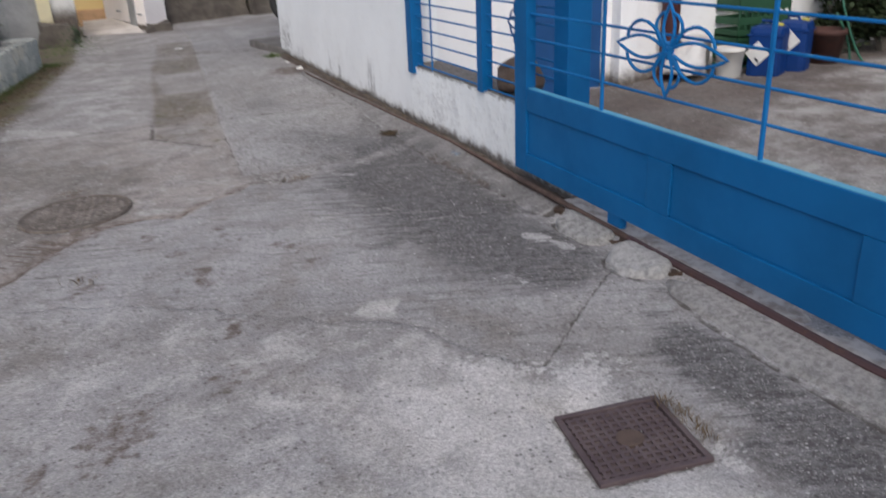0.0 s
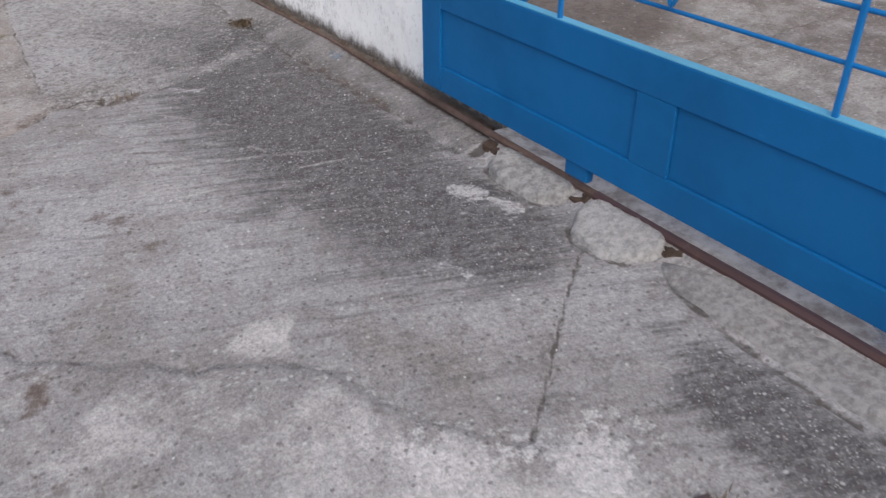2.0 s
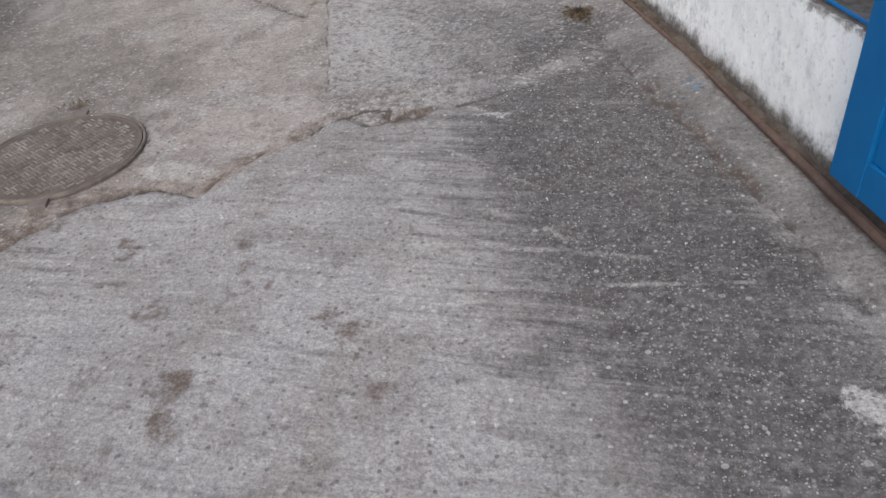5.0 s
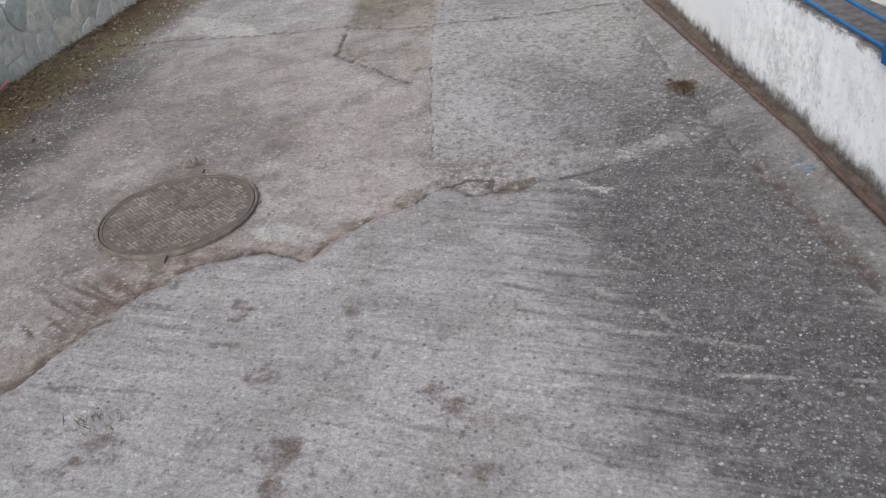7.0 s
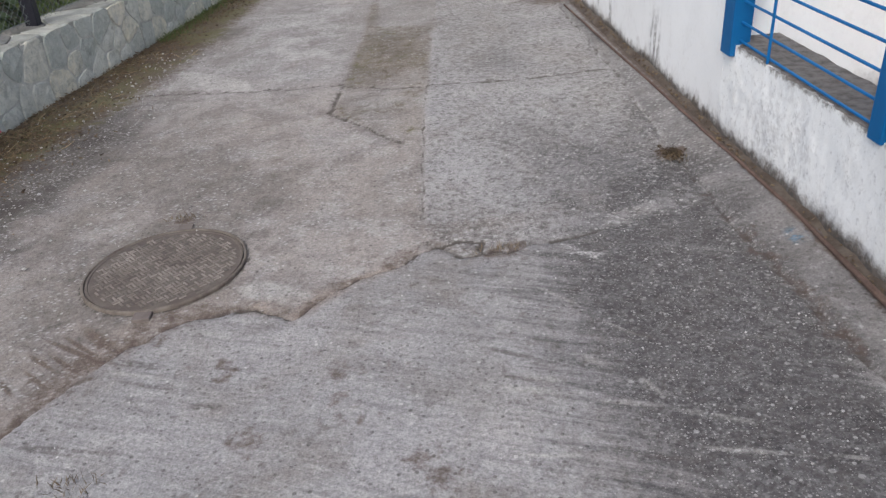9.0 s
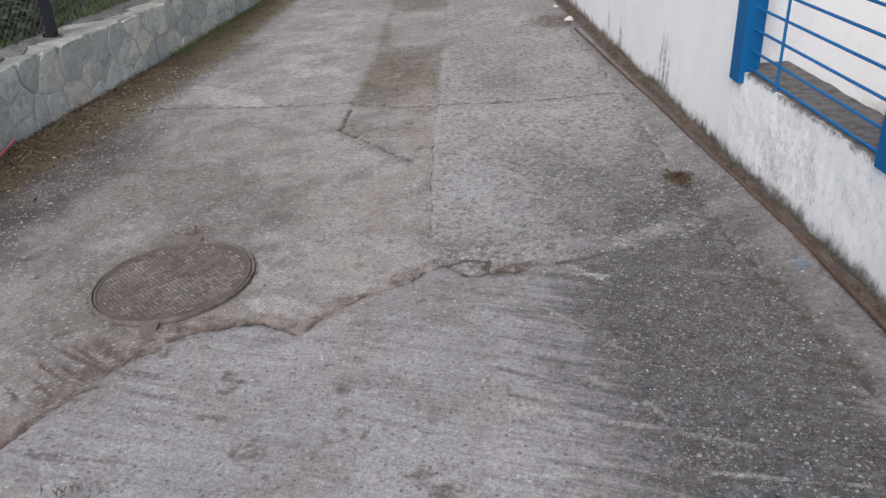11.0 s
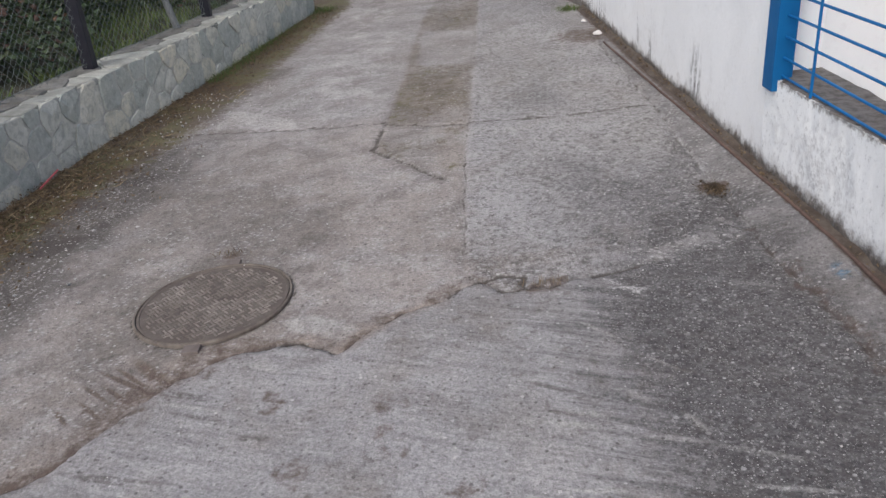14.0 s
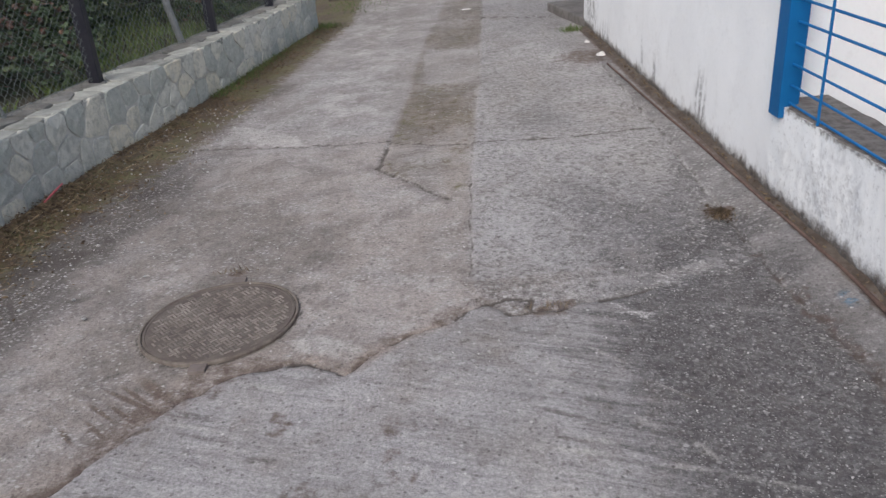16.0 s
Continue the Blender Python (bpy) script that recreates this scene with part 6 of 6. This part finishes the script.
clay_pot((3.2, 5.97, 0.726), 0.14, 0.12, M_CLAY, "terracotta plant pot on the green crates")
clay_pot((3.64, 5.57, 0.155), 0.15, 0.32, M_DARKPOT, "dark terracotta plant pot beside the hedge")
pot = tagged(part("stone_pot", lump((0, 0, 0.05), (0.145, 0.13, 0.17), 8.0, 0.12), M_BROWNPOT, None, "", True), "squat brown mottled pot on the dark coping", "pot")
pot.matrix_basis = Matrix.Translation((0.27, 4.74, 0.456))

bm = bmesh.new()
hose = [(3.95 + 0.2 * q, 5.75 - 0.2 * q, 0.6 * (1 - q) ** 1.6 + 0.18) for q in np.linspace(0, 1, 8)] + [(4.15 + 0.16 * k, 5.5 - 0.06 * k + 0.05 * math.sin(k * 1.3), 0.185 + 0.006 * k) for k in range(1, 9)]
tube(bm, hose, 0.011, 7)
tube(bm, [(3.95 + 0.12 * math.sin(q * 2), 5.76 - 0.1 * q, 0.6 - 0.42 * q) for q in np.linspace(0, 1, 10)] + [(3.75 - 0.06 * k, 5.55 - 0.015 * k, 0.178 - 0.003 * k) for k in range(6)], 0.011, 7)
garden_hose = tagged(part("garden_hose", bm, M_HOSE, None, "", True), "green garden hose draped over pots and yard floor", "hose")
garden_hose.matrix_basis = Matrix.Translation((-0.24, -0.2, -0.005))
for i, (x, y, h, s) in enumerate(((4.15, 5.82, 0.95, 0.42), (4.36, 5.58, 1.0, 0.42), (4.6, 5.32, 1.05, 0.45), (4.85, 5.0, 1.1, 0.5), (5.1, 4.6, 1.1, 0.5))):
    shrub((x, y, lie(x) + 0.02), h, s, 5200, M_HEDGE, 80 + i, "dense dark green hedge plant along the yard", 0.06, "hedge_plant")
# added wall, out of view, that closes the yard side
tagged(part("wall_yard", block((6.3, -6, -0.2), (6.5, 6.3, 2.2), 0.01), M_YARDWALL), "unseen white wall added to close the yard", "wall", "", "structure")

# ---- the far end of the lane ----
def rubble(name, lo, hi, seed, label):
    bm = block(lo, hi)
    bmesh.ops.subdivide_edges(bm, edges=bm.edges, cuts=9, use_grid_fill=True)
    for v in bm.verts:
        v.co += Vector([noise.noise(v.co * 2.3 + Vector((seed, k * 7, 0))) for k in range(3)]) * 0.10
    return tagged(part(name, bm, M_RUBBLE), label, "wall", "", "structure")


def wall_front(x0, x1, y0, y1, top, seed):
    """An old wall with a bulging, uneven face."""
    bm = block((x0, y0, -0.3), (x1, y1, top))
    bmesh.ops.subdivide_edges(bm, edges=bm.edges, cuts=7, use_grid_fill=True)
    for v in bm.verts:
        if v.co.z < top - 0.01:
            v.co.y += 0.03 * noise.noise(v.co * 3 + Vector((seed, 0, 0)))
            v.co.x += 0.015 * noise.noise(v.co * 3 + Vector((0, seed, 0)))
    return bm


def wedge(a, b, c, d, low, high, under=-0.4):
    """A sloping slab from a low front edge a-b to a high back edge d-c."""
    bm = bmesh.new()
    tops = [bm.verts.new((*p, lie(p[0]) + z)) for p, z in ((a, low), (b, low), (c, high), (d, high))]
    feet = [bm.verts.new((*p, under)) for p in (a, b, c, d)]
    bm.faces.new(tops)
    bm.faces.new(feet[::-1])
    for k in range(4):
        bm.faces.new((tops[k], feet[k], feet[(k + 1) % 4], tops[(k + 1) % 4]))
    bmesh.ops.recalc_face_normals(bm, faces=bm.faces)
    return bm


rubble("wall_rubble", (-2.72, 14.5, -0.3), (-2.28, 15.25, 0.2), 1.0, "rough dark rubble heap with weeds at the corner")
rubble("wall_terrace", (-0.75, 16.0, -0.3), (0.75, 17.3, 1.1), 4.0, "brown rubble terrace wall under trees")
rubble("wall_terrace_mossy", (0.8, 15.8, -0.3), (3.6, 17.2, 0.95), 9.0, "mossy green-brown terrace wall at the bend")
rubble("wall_foot_rocks", (-1.12, 14.95, -0.3), (-0.72, 15.6, 0.06), 13.0, "weathered rocks at the foot of the cottage")
corner = holder("corner_house", (-2.8, 15.6, -0.15), "stained pale yellow and white house corner, plaster fallen off", "house")
corner_part = under(corner, (-2.8, 15.6, -0.15))
corner_part("side_wall", wall_front(-2.52, -2.17, 15.3, 16.3, 3.0, 3.0), M_STAINED, "white plaster, black with damp below")
corner_part("pier", wall_front(-2.72, -2.524, 15.24, 16.3, 3.0, 5.0), M_CREAM, "cream painted pier")
corner_part("garden_wall", wall_front(-3.6, -2.724, 15.4, 16.3, 1.9, 8.0), M_GREYWALL, "bare grey plastered wall")
ramp = tagged(part("ramp", wedge((-2.12, 15.75), (-1.2, 15.2), (-1.3, 17.3), (-2.1, 17.3), 0.02, 0.12), M_PALE), "pale concrete ramp between the far houses", "ramp", "", "structure")
leaf_stuff("rubble_weeds", [(-2.25 + random.gauss(0, 0.08), random.uniform(14.2, 15.2), random.uniform(-0.1, 0.16)) for _ in range(260)], 0.045, M_IVY, "weeds growing from the rubble wall", "weeds", 28)
leaf_stuff("terrace_shrubs", [(random.uniform(-0.7, 3.4), 16.3 + random.gauss(0, 0.12), abs(random.gauss(0, 0.7))) for _ in range(900)], 0.07, M_IVY, "dark shrubs hanging over the terrace wall", "shrubs", 29)


leaf_stuff("corner_weeds", [(-2.35 + random.gauss(0, 0.22), random.uniform(12.9, 15.0), lie(-2.4) + abs(random.gauss(0, 0.05))) for _ in range(420)], 0.05, M_GRASS, "green and brown weeds before the house corner", "weeds", 33, True, (0.4, 0.07))


def plain_house(name, lo, hi, mat, label, windows):
    c = ((lo[0] + hi[0]) / 2, (lo[1] + hi[1]) / 2, lo[2])
    h = holder(name, c, label, "house")
    hp = under(h, c)
    hp("wall", block(lo, hi, 0.02), mat)
    hp("roof", block((lo[0] - 0.3, lo[1] - 0.3, hi[2] + 0.003), (hi[0] + 0.3, hi[1] + 0.3, hi[2] + 0.16), 0.02), M_TILE)
    for x, z, w, t in windows:
        win = hp("window", block((x - w / 2, lo[1] - 0.02, z), (x + w / 2, lo[1] + 0.05, z + t), 0.01), M_BARK)
        pane = part("pane", block((x - w / 2 + 0.06, lo[1] - 0.026, z + 0.06), (x + w / 2 - 0.06, lo[1] - 0.021, z + t - 0.06)), M_GLASS, win)
        pane.matrix_parent_inverse = Matrix.Translation(-Vector(c))
    return h


plain_house("ochre_house", (-5.2, 17.8, -0.2), (-1.0, 22, 4.5), M_OCHRE, "ochre yellow house at the end of the lane", [(-3.2, 1.6, 0.9, 1.2)])
tagged(part("wall_plinth", block((-5.2, 17.68, -0.3), (-1.0, 17.796, 0.2), 0.01), M_PLINTH), "orange-brown plinth at the foot of the ochre house", "plinth", "", "structure")
cottage = holder("white_cottage", (-1.2, 16.4, -0.1), "whitewashed house with a grey cement strip, at the lane end", "house")
cottage_part = under(cottage, (-1.2, 16.4, -0.1))
cottage_part("wall", wedge((-1.68, 17.6), (-1.1, 15.4), (-0.74, 15.7), (-0.9, 17.6), 2.4, 2.6), M_FARWHITE)
cottage_part("roof", wedge((-1.9, 17.7), (-1.1, 15.2), (-0.5, 15.5), (-0.6, 17.8), 2.62, 2.8, 2.56), M_TILE)
way = Vector((-0.58, 2.2, 0)).normalized()
face = Matrix.Translation(Vector((-1.1, 15.4, 0)) + way * 0.62) @ Matrix.Rotation(math.atan2(way.y, way.x), 4, "Z")
cottage_part("drain_strip", block((-0.13, -0.0, -0.2), (0.13, 0.03, 2.3), 0.005, face), M_GREYWALL, "grey cement strip")
for u in (-0.38, 0.75):
    cottage_part("wall_hook", block((u - 0.07, 0.0, 0.2), (u + 0.07, 0.04, 0.215), 0.003, face), M_GREYWALL)
tagged(part("lane_kerb", block((0.0, -0.6, -0.3), (0.6, 0.6, 0.09), 0.02, pose(0.02, 11.1, lie(0), 0, 0, 9)), M_KERB), "raised concrete step at the corner of the house", "step", "", "structure")
bm = bmesh.new()
tyre = tube(bm, [(0.0, 0.3 * math.cos(k * math.tau / 32), 0.3 + 0.3 * math.sin(k * math.tau / 32)) for k in range(32)], 0.075, 10, True)
t = tagged(part("tyre", tyre, M_RUBBER, None, "", True), "black rubber tyre leaning behind the house corner", "tyre")
t.matrix_basis = Matrix.Translation((1.0, 13.9, lie(1.1) + 0.07)) @ pose(0, 0, 0, 0, 8, 40)
for i, (x, y, h, s) in enumerate(((0.2, 18.6, 2.6, 1.2), (2.2, 18.8, 3.0, 1.4), (4.2, 17.5, 2.6, 1.3))):
    shrub((x, y, 1.0), h, s, 3000, M_IVY, 120 + i, "leafy tree above the terrace wall", 0.12)
# added wall behind the camera, never in view
tagged(part("wall_behind", block((-9, -7.3, -0.3), (6.3, -7, 2.6), 0.01), M_FARWHITE), "unseen plain wall added across the street behind the camera", "wall", "", "structure")
